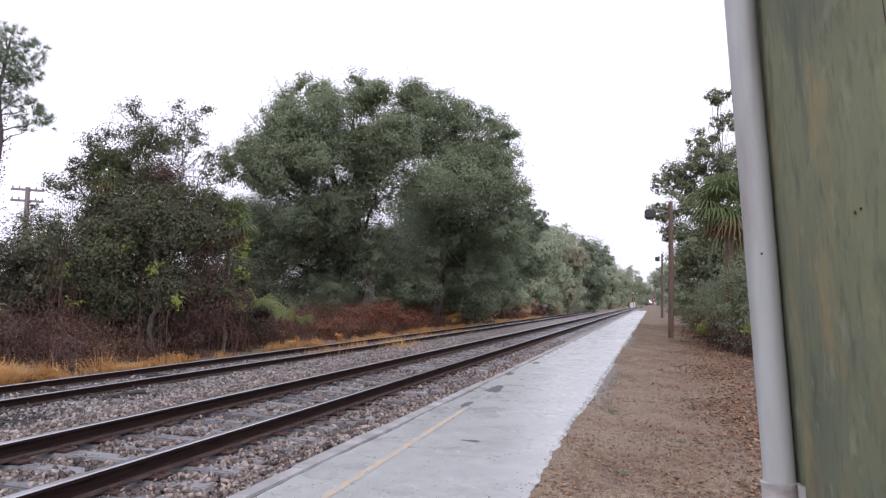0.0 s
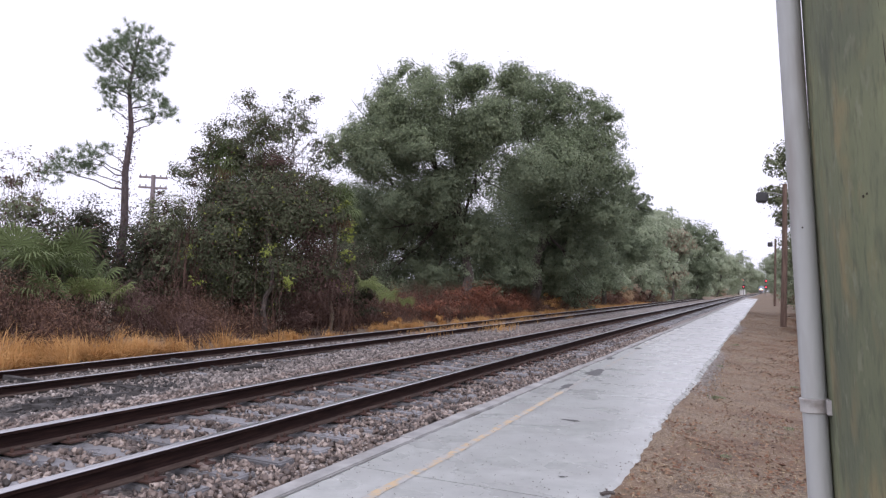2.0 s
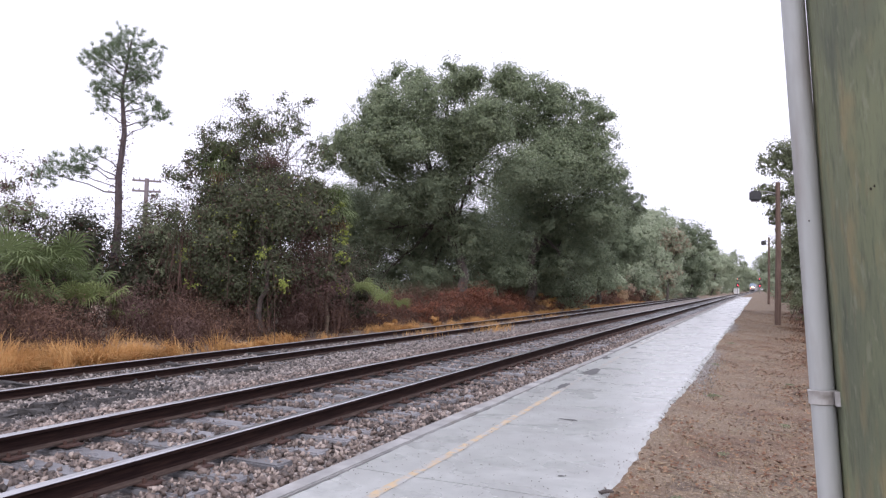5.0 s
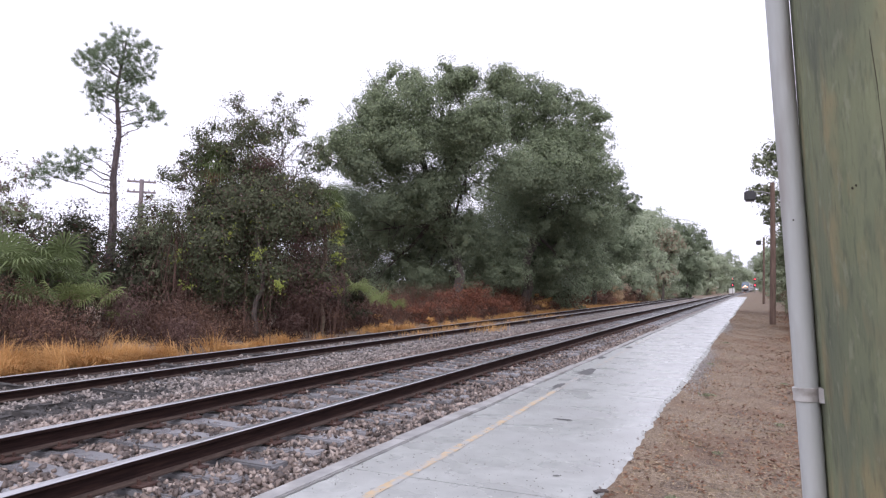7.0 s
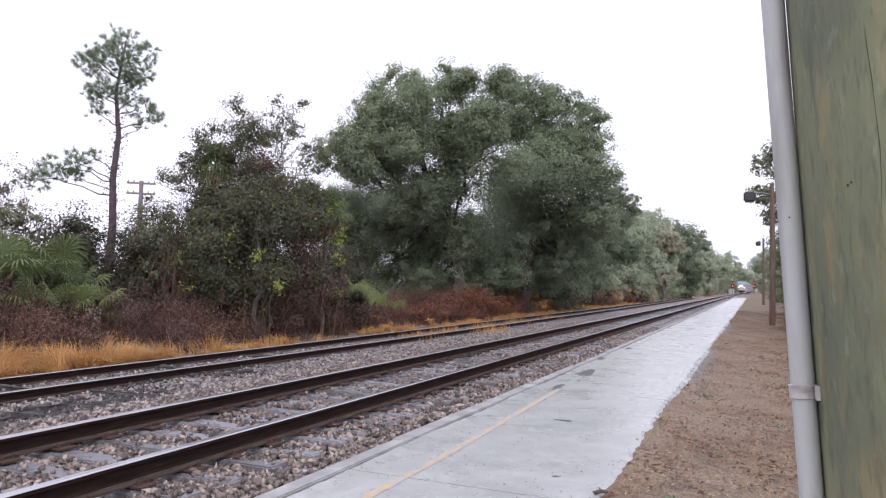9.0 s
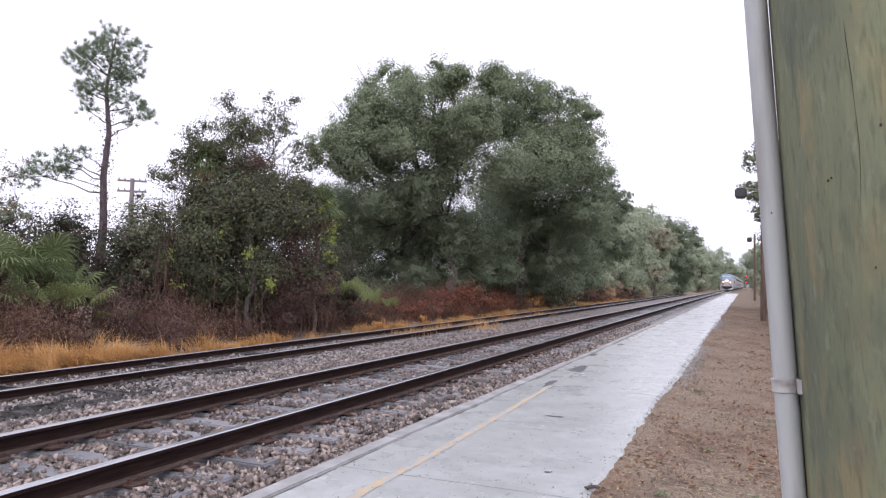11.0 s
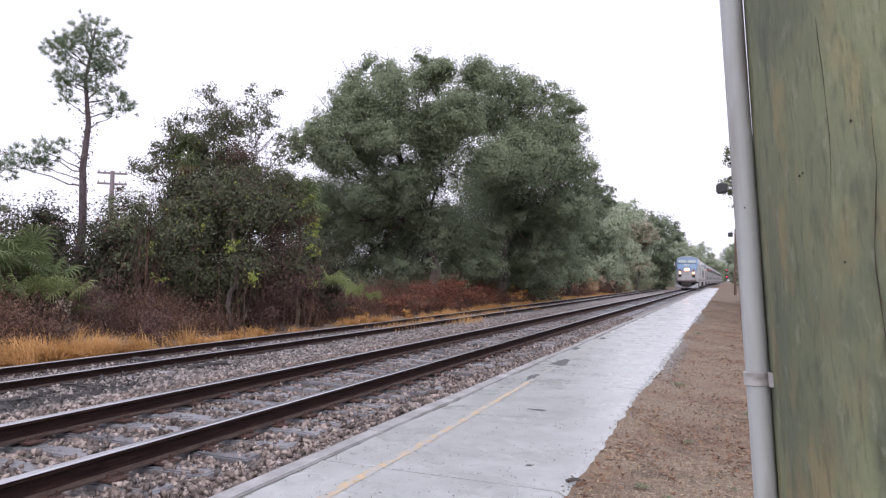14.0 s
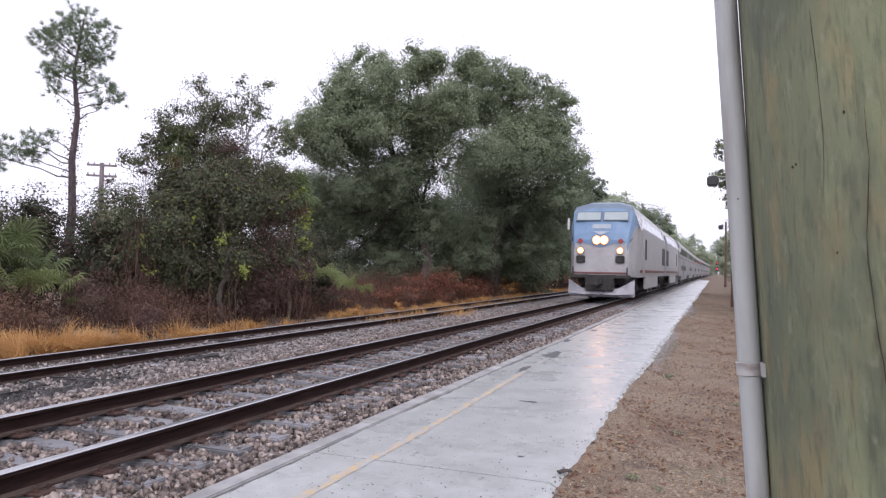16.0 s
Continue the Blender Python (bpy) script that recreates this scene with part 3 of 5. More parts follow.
def build_platform():
    """Low concrete path beside the line, poured in bays with open joints, and an older edge strip along it."""
    ob = tagged(new("platform_path"), "long low wet concrete platform path with a worn yellow line", "platform", kind="structure")
    joints = [-9.0, -4.5, 0.8, 5.15, 10.4, 18.4, 24.8, 31.6, 38, 45, 52, 59, 66, 74, 82, 90, 98, 106, 114, 122, 130, 138, 146, 152]
    rng = np.random.default_rng(4)
    for a, b in zip(joints, joints[1:]):
        bm = bmesh.new()
        steps = int((b - a) / 0.12) if b < 35 else 6
        left, right = [], []
        rows = []
        for i in range(steps + 1):
            y = a + 0.008 + (b - a - 0.016) * i / steps
            wob = 0.014 * math.sin(y * 1.1) + 0.01 * math.sin(y * 2.9 + 1) + rng.normal() * (0.012 if b < 60 else 0.01)
            rows.append((y, -3.062 + rng.normal() * 0.006 + 0.012 * math.sin(y * 1.7), -1.04 + wob))
        top = [[bm.verts.new((x0, y, -0.2)), bm.verts.new((x1 - 0.05, y, -0.2)), bm.verts.new((x1 + 0.04, y, -0.25)), bm.verts.new((x1 + 0.05, y, -0.36)), bm.verts.new((x0, y, -0.36))] for y, x0, x1 in rows]
        for p, q in zip(top, top[1:]):
            for i in range(5):
                bm.faces.new((p[i], p[(i + 1) % 5], q[(i + 1) % 5], q[i]))
        bm.faces.new(top[0][::-1])
        bm.faces.new(top[-1])
        part("slab", bm, M_concrete, ob)
    y = -9.0
    while y < 152:
        ln = float(rng.uniform(2.2, 3.4))
        bm = boxed(-3.27 + rng.normal() * 0.012, -3.1, y + 0.006, y + ln - 0.006, -0.36, -0.198 + rng.normal() * 0.003, bevel=0.012)
        part("edge_slab", bm, M_curb, ob, "weathered concrete edge strip")
        y += ln
    # worn yellow line, in strokes
    y = -2.0
    while y < 26:
        ln = float(rng.uniform(0.5, 1.5))
        bm = bmesh.new()
        n = 8
        mid = [(-2.55 - 0.026 * min(max(0.0, v - 6.0), 14.0), v) for v in (y + ln * i / n for i in range(n + 1))]
        l = [bm.verts.new((x - 0.042 + rng.normal() * 0.004, v, -0.1965)) for x, v in mid]
        r = [bm.verts.new((x + 0.042 + rng.normal() * 0.004, v, -0.1965)) for x, v in mid]
        for i in range(n):
            bm.faces.new((l[i], r[i], r[i + 1], l[i + 1]))
        part("yellow_mark", bm, M_yellow if y < 9.3 else M_yellow_faint, ob, "worn yellow paint")
        y += ln + 0.002
    # tar patches and spalls
    for px, py, rx, ry in ((-2.74, 12.87, 0.12, 0.5), (-2.74, 10.8, 0.06, 0.36), (-2.02, 8.15, 0.13, 0.035), (-3.0, 15.5, 0.07, 0.25), (-1.47, 5.75, 0.025, 0.02), (-2.9, 18.5, 0.08, 0.3)):
        bm = bmesh.new()
        vs = []
        for i in range(18):
            a = 2 * math.pi * i / 18
            k = 1 + rng.normal() * 0.22
            vs.append(bm.verts.new((px + math.cos(a) * rx * k, py + math.sin(a) * ry * k, -0.1955)))
        bm.faces.new(vs)
        part("tar_patch", bm, M_asphalt_patch, ob, "dark tar patch in the concrete")
    return ob


# ---- stones ----
def stone_field(name, label, n, place, material, seed, size=(0.018, 0.042)):
    """Loose broken stones, joined; place(rng, n) gives their seats."""
    rng = np.random.default_rng(seed)
    block = np.array([(1, 0.5, -0.2), (-1, 0.45, 0.2), (0.25, -1, 0.1), (0.1, 0.55, 1), (0.15, 0.7, -1), (-0.2, -0.8, -0.75), (-0.3, -0.65, 0.85)], float)
    tri = np.array([(0, 3, 2), (0, 2, 4), (0, 4, 3), (1, 3, 4), (1, 4, 5), (1, 5, 6), (1, 6, 3), (2, 3, 6), (2, 6, 5), (2, 5, 4)])
    seats = place(rng, n)
    n = len(seats)
    v = block[None] + rng.normal(size=(n, 7, 3)) * 0.22
    s = rng.uniform(size[0], size[1], n)[:, None] * np.array([1, 1, 1]) * rng.uniform(0.65, 1.3, (n, 3))
    v = v * s[:, None, :]
    q = unit(rng.normal(size=(n, 4)))
    w, x, y, z = q.T
    rot = np.stack([1 - 2 * (y * y + z * z), 2 * (x * y - z * w), 2 * (x * z + y * w), 2 * (x * y + z * w), 1 - 2 * (x * x + z * z), 2 * (y * z - x * w), 2 * (x * z - y * w), 2 * (y * z + x * w), 1 - 2 * (x * x + y * y)], -1).reshape(n, 3, 3)
    v = np.einsum("nij,nkj->nki", rot, v) + seats[:, None, :]
    f = (tri[None] + (np.arange(n) * 7)[:, None, None]).reshape(-1, 3)
    me = bpy.data.meshes.new(name)
    me.vertices.add(n * 7)
    me.vertices.foreach_set("co", v.astype(np.float32).ravel())
    me.loops.add(len(f) * 3)
    me.loops.foreach_set("vertex_index", f.astype(np.int32).ravel())
    me.polygons.add(len(f))
    me.polygons.foreach_set("loop_start", np.arange(len(f), dtype=np.int32) * 3)
    me.update(calc_edges=True)
    me.materials.append(material)
    return tagged(new(name, me), label, "ballast", kind="stuff")


BED = [(-9.9, -0.72), (-9.2, -0.66), (-8.2, -0.5), (-7.4, -0.32), (-6.9, -0.25), (-6.0, -0.235), (-5.72, -0.25), (-5.0, -0.232), (-4.2, -0.25), (-3.9, -0.235), (-3.6, -0.25), (-3.2, -0.28)]
BED_S = [(-13.6, -0.74), (-13.0, -0.7), (-12.4, -0.7), (-11.5, -0.69), (-10.5, -0.7), (-9.8, -0.72)]


def bed_z(x):
    xs = [p[0] for p in BED_S[:-1]] + [p[0] for p in BED]
    zs = [p[1] for p in BED_S[:-1]] + [p[1] for p in BED]
    return np.interp(x, xs, zs)


def near_y(rng, n, y0, y1, power=1.7):
    return y0 + (y1 - y0) * rng.random(n) ** power


def place_main(rng, n):
    x = rng.uniform(-7.3, -3.32, n)
    y = np.where(rng.random(n) < 0.06, rng.uniform(-2, 2.8, n), near_y(rng, n, 2.6, 30, 1.9))
    p = np.stack([x, y, bed_z(x) + rng.normal(size=n) * 0.012 + 0.004], 1)
    on_tie = (np.abs(((y - 3.98 + 0.26) % 0.52) - 0.26) < 0.1) & (np.abs(x - XC) < 1.3)
    bare = np.where(np.abs(x - XC) > 0.85, 0.25, np.where(np.sin(np.round((y - 3.98) / 0.52) * 2.3) > -0.2, 0.94, 0.7))
    keep = ~(on_tie & (rng.random(n) < bare))
    p[on_tie, 2] += 0.035
    rail = np.minimum(np.abs(x - XC - GAUGE / 2), np.abs(x - XC + GAUGE / 2)) < 0.1
    return p[keep & ~rail]


def place_between(rng, n):
    x = rng.uniform(-13.3, -7.2, n)
    y = near_y(rng, n, 3.0, 36, 1.7)
    p = np.stack([x, y, bed_z(x) + rng.normal(size=n) * 0.014 + 0.004], 1)
    rail = np.minimum(np.abs(x - XS - GAUGE / 2), np.abs(x - XS + GAUGE / 2)) < 0.08
    return p[~rail]


# ---- grass and litter ----
def blades(name, label, n, place, height, width, material, seed, category="grass", lean=0.5, short=False):
    rng = np.random.default_rng(seed)
    p = place(rng, n)
    n = len(p)
    h = height * rng.uniform(0.4, 1.25, n)[:, None] * (np.where(p[:, 1] < 15.5, 1.0, 0.55)[:, None] if height > 0.3 else 1.0)
    if height > 0.3:
        h = h * (0.35 + 0.85 * (np.sin(p[:, 0] * 2.3 + p[:, 1] * 1.3) * np.sin(p[:, 1] * 2.9 - p[:, 0]) * 0.5 + 0.5))[:, None]
    a = rng.uniform(0, 2 * math.pi, n) if height < 0.3 else rng.normal(size=n) * 0.9 - 0.6 + 2.5 * np.sin(p[:, 1] * 1.7 + p[:, 0])
    d = np.stack([np.cos(a), np.sin(a), np.zeros(n)], 1)
    s = np.stack([-np.sin(a), np.cos(a), np.zeros(n)], 1) * width
    k = rng.uniform(0.1, lean * 2, n)[:, None]
    z = np.array([0, 0, 1.0])
    m = p + d * h * k * 0.3 + z * h * 0.55
    t = p + d * h * k + z * h * (1 - 0.35 * np.minimum(k, 1.6))
    low = np.stack([p - s, p + s, m + s * 0.8, m - s * 0.8], 1)
    high = np.stack([m - s * 0.8, m + s * 0.8, t + s * 0.15, t - s * 0.15], 1)
    q = np.stack([p - s, p + s, t + s * 0.2, t - s * 0.2], 1) if short else np.concatenate([low, high])
    ob = quads_object(name, q, material, kind="stuff")
    return tagged(ob, label, category, kind="stuff")


def gz(x, y):
    return np.array([ground_z(a, b) for a, b in zip(x, y)])


def place_right(rng, n):
    y = np.where(rng.random(n) < 0.06, rng.uniform(-5, 2.5, n), near_y(rng, n, 2.5, 60, 2.0))
    y = y - np.abs(rng.normal(size=n)) ** 2 * 0.5
    x = -1.02 + rng.random(n) ** 0.9 * 4.2
    return np.stack([x, y, gz(x, y) - 0.01], 1)


def place_gold(rng, n):
    """Tufts along the siding, thick and deep where the bank is low, thin farther on."""
    k = n // 55
    ty = near_y(rng, k, 6, 95, 1.9)
    wide = np.where(ty < 13.5, 0.85, np.where(ty < 17, 0.5, 0.45))
    tx = -13.25 - np.abs(rng.normal(size=k)) * wide
    keep = rng.random(k) < np.where(ty < 14, 1.0, 0.45 + 0.35 * np.sin(ty * 0.8))
    tx, ty = tx[keep], ty[keep]
    w = rng.integers(0, len(tx), n * len(tx) // k)
    x, y = tx[w] + rng.normal(size=len(w)) * 0.11, ty[w] + rng.normal(size=len(w)) * 0.13
    return np.stack([x, y, gz(x, y) - 0.03], 1)


def flat_leaves(name, label, n, place, size, material, seed, lift=0.012):
    rng = np.random.default_rng(seed)
    p = place(rng, n)
    p[:, 2] += lift + rng.random(len(p)) * 0.015
    q = leaf_quads(p, size * 1.25, rng, 1.5, up=2.2, pointed=True)
    ob = quads_object(name, q, material)
    return tagged(ob, label, "leaf litter", kind="stuff")


def place_litter_far(rng, n):
    y = near_y(rng, n, 2.5, 60, 1.7) - np.abs(rng.normal(size=n)) ** 2 * 1.6
    edge = 0.75 + 0.02 * y + 0.3 * np.sin(y * 0.9) + 0.18 * np.sin(y * 2.3 + 1) + rng.normal(size=n) * 0.3
    x = edge + np.abs(rng.normal(size=n)) * 1.7
    return np.stack([x, y, gz(x, y)], 1)


def place_drifts(rng, n):
    p = place_right(rng, n)
    x, y = p[:, 0], p[:, 1]
    drift = np.sin(x * 2.6 + 1.4 * np.sin(y * 0.7)) * np.sin(y * 1.5 + np.sin(x * 1.9)) + 0.5 * np.sin(x * 6.1 + y * 3.7)
    return p[drift > rng.normal(size=len(p)) * 0.45 - 0.05]


# ---- brush, palms ----
def fan_frond(rng, at, way, size, droop=0.35, blades_n=22):
    """A fan palm leaf: a stalk and pleated blades that spring from one hub. Verts and faces."""
    at, way = np.array(at, float), unit(np.array(way, float))
    side = unit(np.cross(way, [0, 0, 1.0]) + 1e-6)
    upw = np.cross(side, way)
    hub = at + way * size * 0.8
    w = side * size * 0.012
    verts, faces = [hub, at - w, at + w], [(0, 1, 2)]
    for i in range(blades_n):
        a = (i / (blades_n - 1) - 0.5) * math.radians(250)
        d = way * math.cos(a) + side * math.sin(a)
        ln = size * (0.75 + 0.25 * math.cos(a * 0.7)) * rng.uniform(0.85, 1.1)
        s = (side * math.cos(a) - way * math.sin(a)) * size * 0.75 / blades_n
        fold = upw * size * 0.03 * (1 if i % 2 else -1)
        mid = hub + d * ln * 0.55 + upw * 0.04 * size
        low = hub + d * ln * 0.82 - np.array([0, 0, 1.0]) * ln * droop * 0.35
        tip = hub + d * ln - np.array([0, 0, 1.0]) * ln * droop * rng.uniform(0.5, 1.3)
        k = len(verts)
        verts += [mid + s + fold, mid - s, low + s * 0.7, low - s * 0.7, tip]
        faces += [(0, k, k + 1), (k, k + 2, k + 3, k + 1), (k + 2, k + 4, k + 3)]
    return verts, faces


def palmetto(base, size, n, seed, leaves):
    rng = np.random.default_rng(seed)
    ob = tagged(new("palmetto"), "low green fan palmetto in the brush", "shrub", "palmettos")
    ob.location = base
    for k in range(n):
        a = rng.uniform(0, 2 * math.pi)
        e = rng.uniform(0.35, 1.3)
        d = (math.cos(a) * math.cos(e), math.sin(a) * math.cos(e), math.sin(e))
        v, f = fan_frond(rng, (0, 0, -0.3), d, size * rng.uniform(0.7, 1.1), 0.45, 25)
        mesh_object("frond", v, f, leaves, ob)
    return ob


def sabal_palm(base, height, size, seed, girth=0.2):
    rng = np.random.default_rng(seed)
    ob = tagged(new("cabbage_palm"), "cabbage palm with a round head of fan fronds", "palm tree")
    ob.location = base
    pts = [(rng.normal() * 0.03, rng.normal() * 0.03, height * i / 8) for i in range(9)]
    v, f = tube(pts, [girth + 0.02 * (i % 2) for i in range(9)], 12)
    mesh_object("trunk", v, f, M_palmbark, ob)
    for k in range(46):
        a = k * 2.4 + rng.normal() * 0.2
        e = math.radians(80 - 135 * (k / 46) + rng.normal() * 7)
        d = (math.cos(a) * math.cos(e), math.sin(a) * math.cos(e), math.sin(e))
        dead = k > 38
        v, f = fan_frond(rng, (0, 0, height), d, size * rng.uniform(0.85, 1.1), 0.55, 22)
        mesh_object("dead_frond" if dead else "frond", v, f, L_deadfrond if dead else L_palm, ob)
    return ob


def shrub(name, label, lobes, leaves, per_area, leaf, seed, extra=(), group="", stems=14, category="shrub", long=1.7, clump=0.3):
    """Brush: many thin stems from the ground and loose leaves over low lobes."""
    rng = np.random.default_rng(seed)
    cx, cy = np.mean([l[0] for l in lobes]), np.mean([l[1] for l in lobes])
    base = np.array([cx, cy, ground_z(cx, cy)])
    ob = tagged(new(name), label, category, group)
    ob.location = base
    pieces = []
    for l in lobes:
        for _ in range(stems):
            x, y = l[0] + rng.normal() * l[3] * 0.5, l[1] + rng.normal() * l[3] * 0.5
            foot = np.array([x, y, ground_z(x, y) - 0.05])
            tip = np.array(l[:3]) + unit(rng.normal(size=3)) * l[3] * rng.uniform(0.5, 1.1)
            pieces.append(limb(foot, tip, 0.012 + 0.006 * l[3], 0.004, rng, 0.12, 3, 3))
    v, f = joined(pieces)
    mesh_object("branchwork", np.array([tuple(p) for p in v]) - base, f, M_twig, ob)["kind"] = "stuff"
    p, o = lobe_points(lobes, per_area, rng, 0.5, clump, 0.9)
    p[:, 2] = np.maximum(p[:, 2], base[2] + 0.02)
    quads_object("foliage", leaf_quads(p, leaf, rng, long, out=o, pointed=True) - base, leaves, ob)
    for nm, mt, frac, sz in extra:
        idx = rng.random(len(p)) < frac
        quads_object(nm, leaf_quads(p[idx] + rng.normal(size=(idx.sum(), 3)) * 0.1, sz, rng, long, out=o[idx], pointed=True) - base, mt, ob)
    return ob


# ---- post with conduit, close to the camera ----
def build_post():
    rng = np.random.default_rng(11)
    ob = tagged(new("wooden_post"), "thick green-tinted treated wooden utility post, slightly leaning", "post")
    ob.matrix_world = Matrix.Translation((0.251 + 0.069 * 1.67, 0.9607, -0.27)) @ Matrix.Rotation(math.atan(-0.069), 4, "Y")
    nz, na, R = 90, 96, 0.19
    verts, faces = [], []
    for j in range(nz + 1):
        z = -0.3 + 5.2 * j / nz
        for i in range(na):
            a = 2 * math.pi * i / na
            k = noise.noise(Vector((math.cos(a) * 5, math.sin(a) * 5, z * 0.6))) * 0.0022 + noise.noise(Vector((math.cos(a) * 16, math.sin(a) * 16, z * 0.9))) * 0.0012
            r = R * (1 - 0.006 * z) + k
            verts.append((r * math.cos(a), r * math.sin(a), z))
    for j in range(nz):
        for i in range(na):
            faces.append((j * na + i, j * na + (i + 1) % na, (j + 1) * na + (i + 1) % na, (j + 1) * na + i))
    faces.append(tuple(range(nz * na, nz * na + na)))
    mesh_object("shaft", verts, faces, M_post, ob, smooth=True)
    # drying cracks: thin dark wedges sunk into the face
    for ang, z0, z1, w in ((228, 1.72, 2.2, 0.00012), (246, 1.9, 2.4, 0.00012), (241, 1.45, 1.8, 0.0001)):
        a0 = math.radians(ang)
        pts = []
        for i in range(15):
            z = z0 + (z1 - z0) * i / 14
            a = a0 + rng.normal() * 0.004 + 0.02 * math.sin(i * 0.6)
            pts.append(((R * (1 - 0.006 * z) + 0.0008) * math.cos(a), (R * (1 - 0.006 * z) + 0.0008) * math.sin(a), z))
        v, f = tube(pts, [w + 0.0007 * math.sin(math.pi * (i + 0.4) / 15) * (1 if i % 3 else 0.4) for i in range(15)], 5)
        mesh_object("crack", v, f, M_crack, ob)
    # knots
    for ang, z, r in ((217, 1.755, 0.0015), (218.5, 1.757, 0.0013), (236, 1.80, 0.0018), (231, 1.66, 0.0014)):
        a = math.radians(ang)
        bm = bmesh.new()
        bmesh.ops.create_uvsphere(bm, u_segments=12, v_segments=8, radius=1)
        rr = R * (1 - 0.006 * z)
        bmesh.ops.transform(bm, verts=bm.verts, matrix=Matrix.Translation((rr * math.cos(a), rr * math.sin(a), z)) @ Matrix.Rotation(a, 4, "Z") @ Matrix.Diagonal((0.0015, r * 0.6, r, 1)))
        part("knot", bm, M_crack, ob)
    # conduit on the post's side
    con = tagged(new("electrical_conduit"), "grey plastic conduit strapped to the wooden post", "conduit")
    con.matrix_world = Matrix.Translation((0.0485 + 0.069 * 1.67, 0.952, -0.27)) @ Matrix.Rotation(math.atan(-0.069), 4, "Y")
    v, f = tube([(0, 0, -0.25 + 0.25 * i) for i in range(21)], [0.0134] * 21, 28)
    mesh_object("pipe", v, f, M_pvc, con, smooth=True)
    for z in (1.513, 3.3):
        bm = bmesh.new()
        n = 20
        ring = []
        for i in range(n + 1):
            a = math.radians(120 + 205 * i / n)
            ring.append([(0.0137 * math.cos(a), 0.0137 * math.sin(a)), (0.0156 * math.cos(a), 0.0156 * math.sin(a))])
        ring.append([(0.0152, -0.0086), (0.0168, -0.0106)])
        ring.append([(0.0172, -0.0046), (0.0192, -0.0066)])
        ring.append([(0.0176, -0.0016), (0.02, -0.002)])
        prev = None
        prof = []
        for (ix, iy), (ox, oy) in ring:
            prof.append([bm.verts.new((ix, iy, z - 0.0085)), bm.verts.new((ox, oy, z - 0.0075)), bm.verts.new((ox * 0.985, oy * 0.985, z - 0.001)), bm.verts.new((ox * 1.02, oy * 1.02, z + 0.0075)), bm.verts.new((ix, iy, z + 0.0085))])
        for p, q in zip(prof, prof[1:]):
            for i in range(5):
                bm.faces.new((p[i], p[(i + 1) % 5], q[(i + 1) % 5], q[i]))
        bm.faces.new(prof[0][::-1])
        bm.faces.new(prof[-1])
        r = bmesh.ops.create_cone(bm, cap_ends=True, segments=14, radius1=0.0048, radius2=0.0048, depth=0.0165)
        bmesh.ops.translate(bm, verts=r["verts"], vec=(0.0158, -0.0165, z))
        strap = part("strap", bm, M_clamp, con, "pale plastic pipe strap")
        bm = bmesh.new()
        bmesh.ops.create_cone(bm, cap_ends=True, segments=12, radius1=0.0016, radius2=0.0013, depth=0.003)
        bmesh.ops.transform(bm, verts=bm.verts, matrix=Matrix.Translation((0.0182, -0.0092, z)) @ Matrix.Rotation(radians(65), 4, "X"))
        part("screw", bm, M_steel, strap, "screw head")
    for z, a in ((1.72, -95), (1.36, -80), (2.0, -100)):
        bm = bmesh.new()
        bmesh.ops.create_icosphere(bm, subdivisions=1, radius=0.0011)
        a = radians(a)
        bmesh.ops.translate(bm, verts=bm.verts, vec=(0.0134 * math.cos(a), 0.0134 * math.sin(a), z))
        part("speck", bm, M_crack, con, "dark speck of dirt")


# ---- poles, signals ----
def lamp_pole(x, y, height, arm, label):
    ob = tagged(new("lamp_pole"), label, "lamp pole", "lamp poles along the path")
    ob.location = (x, y, -0.3)
    v, f = tube([(0, 0, -0.2), (0.01, 0, height * 0.5), (-0.02, 0, height)], [0.14, 0.125, 0.1], 12)
    mesh_object("pole", v, f, M_poleold, ob)
    v, f = tube([(-0.02, 0, height - 0.55), (arm * 0.5, 0, height - 0.42), (arm * 0.86, 0, height - 0.42)], [0.025] * 3, 8)
    mesh_object("arm", v, f, M_steel, ob)
    bm = bmesh.new()
    box(bm, arm - 0.26, arm + 0.26, -0.2, 0.2, height - 0.86, height - 0.38, bevel=0.06)
    head = part("lamp_head", bm, M_black, ob, "black floodlight box")
    bm = boxed(arm - 0.2, arm + 0.2, -0.15, 0.15, height - 0.885, height - 0.855, bevel=0.01)
    part("lens", bm, M_glass, head)
    return ob


def far_utility_pole(x, y, top):
    ob = tagged(new("utility_pole"), "distant wooden utility pole with two crossarms", "utility pole")
    ob.location = (x, y, -0.6)
    h = top + 0.6
    v, f = tube([(0, 0, -0.2), (0, 0, h)], [0.17, 0.13], 10)
    mesh_object("pole", v, f, M_polefar, ob)
    for z, w in ((h - 0.15, 0.85), (h - 0.8, 0.85)):
        bm = boxed(-w, w, -0.06, 0.06, z - 0.06, z + 0.06, bevel=0.01)
        arm = part("crossarm", bm, M_polefar, ob)
        arm.rotation_euler = (0, 0, radians(40))
        for s in (-0.9, -0.5, 0.5, 0.9):
            bm = bmesh.new()
            bmesh.ops.create_cone(bm, cap_ends=True, segments=8, radius1=0.05, radius2=0.03, depth=0.14)
            bmesh.ops.translate(bm, verts=bm.verts, vec=(w * s, 0, z + 0.13))
            part("insulator", bm, M_steel, arm)
    return ob


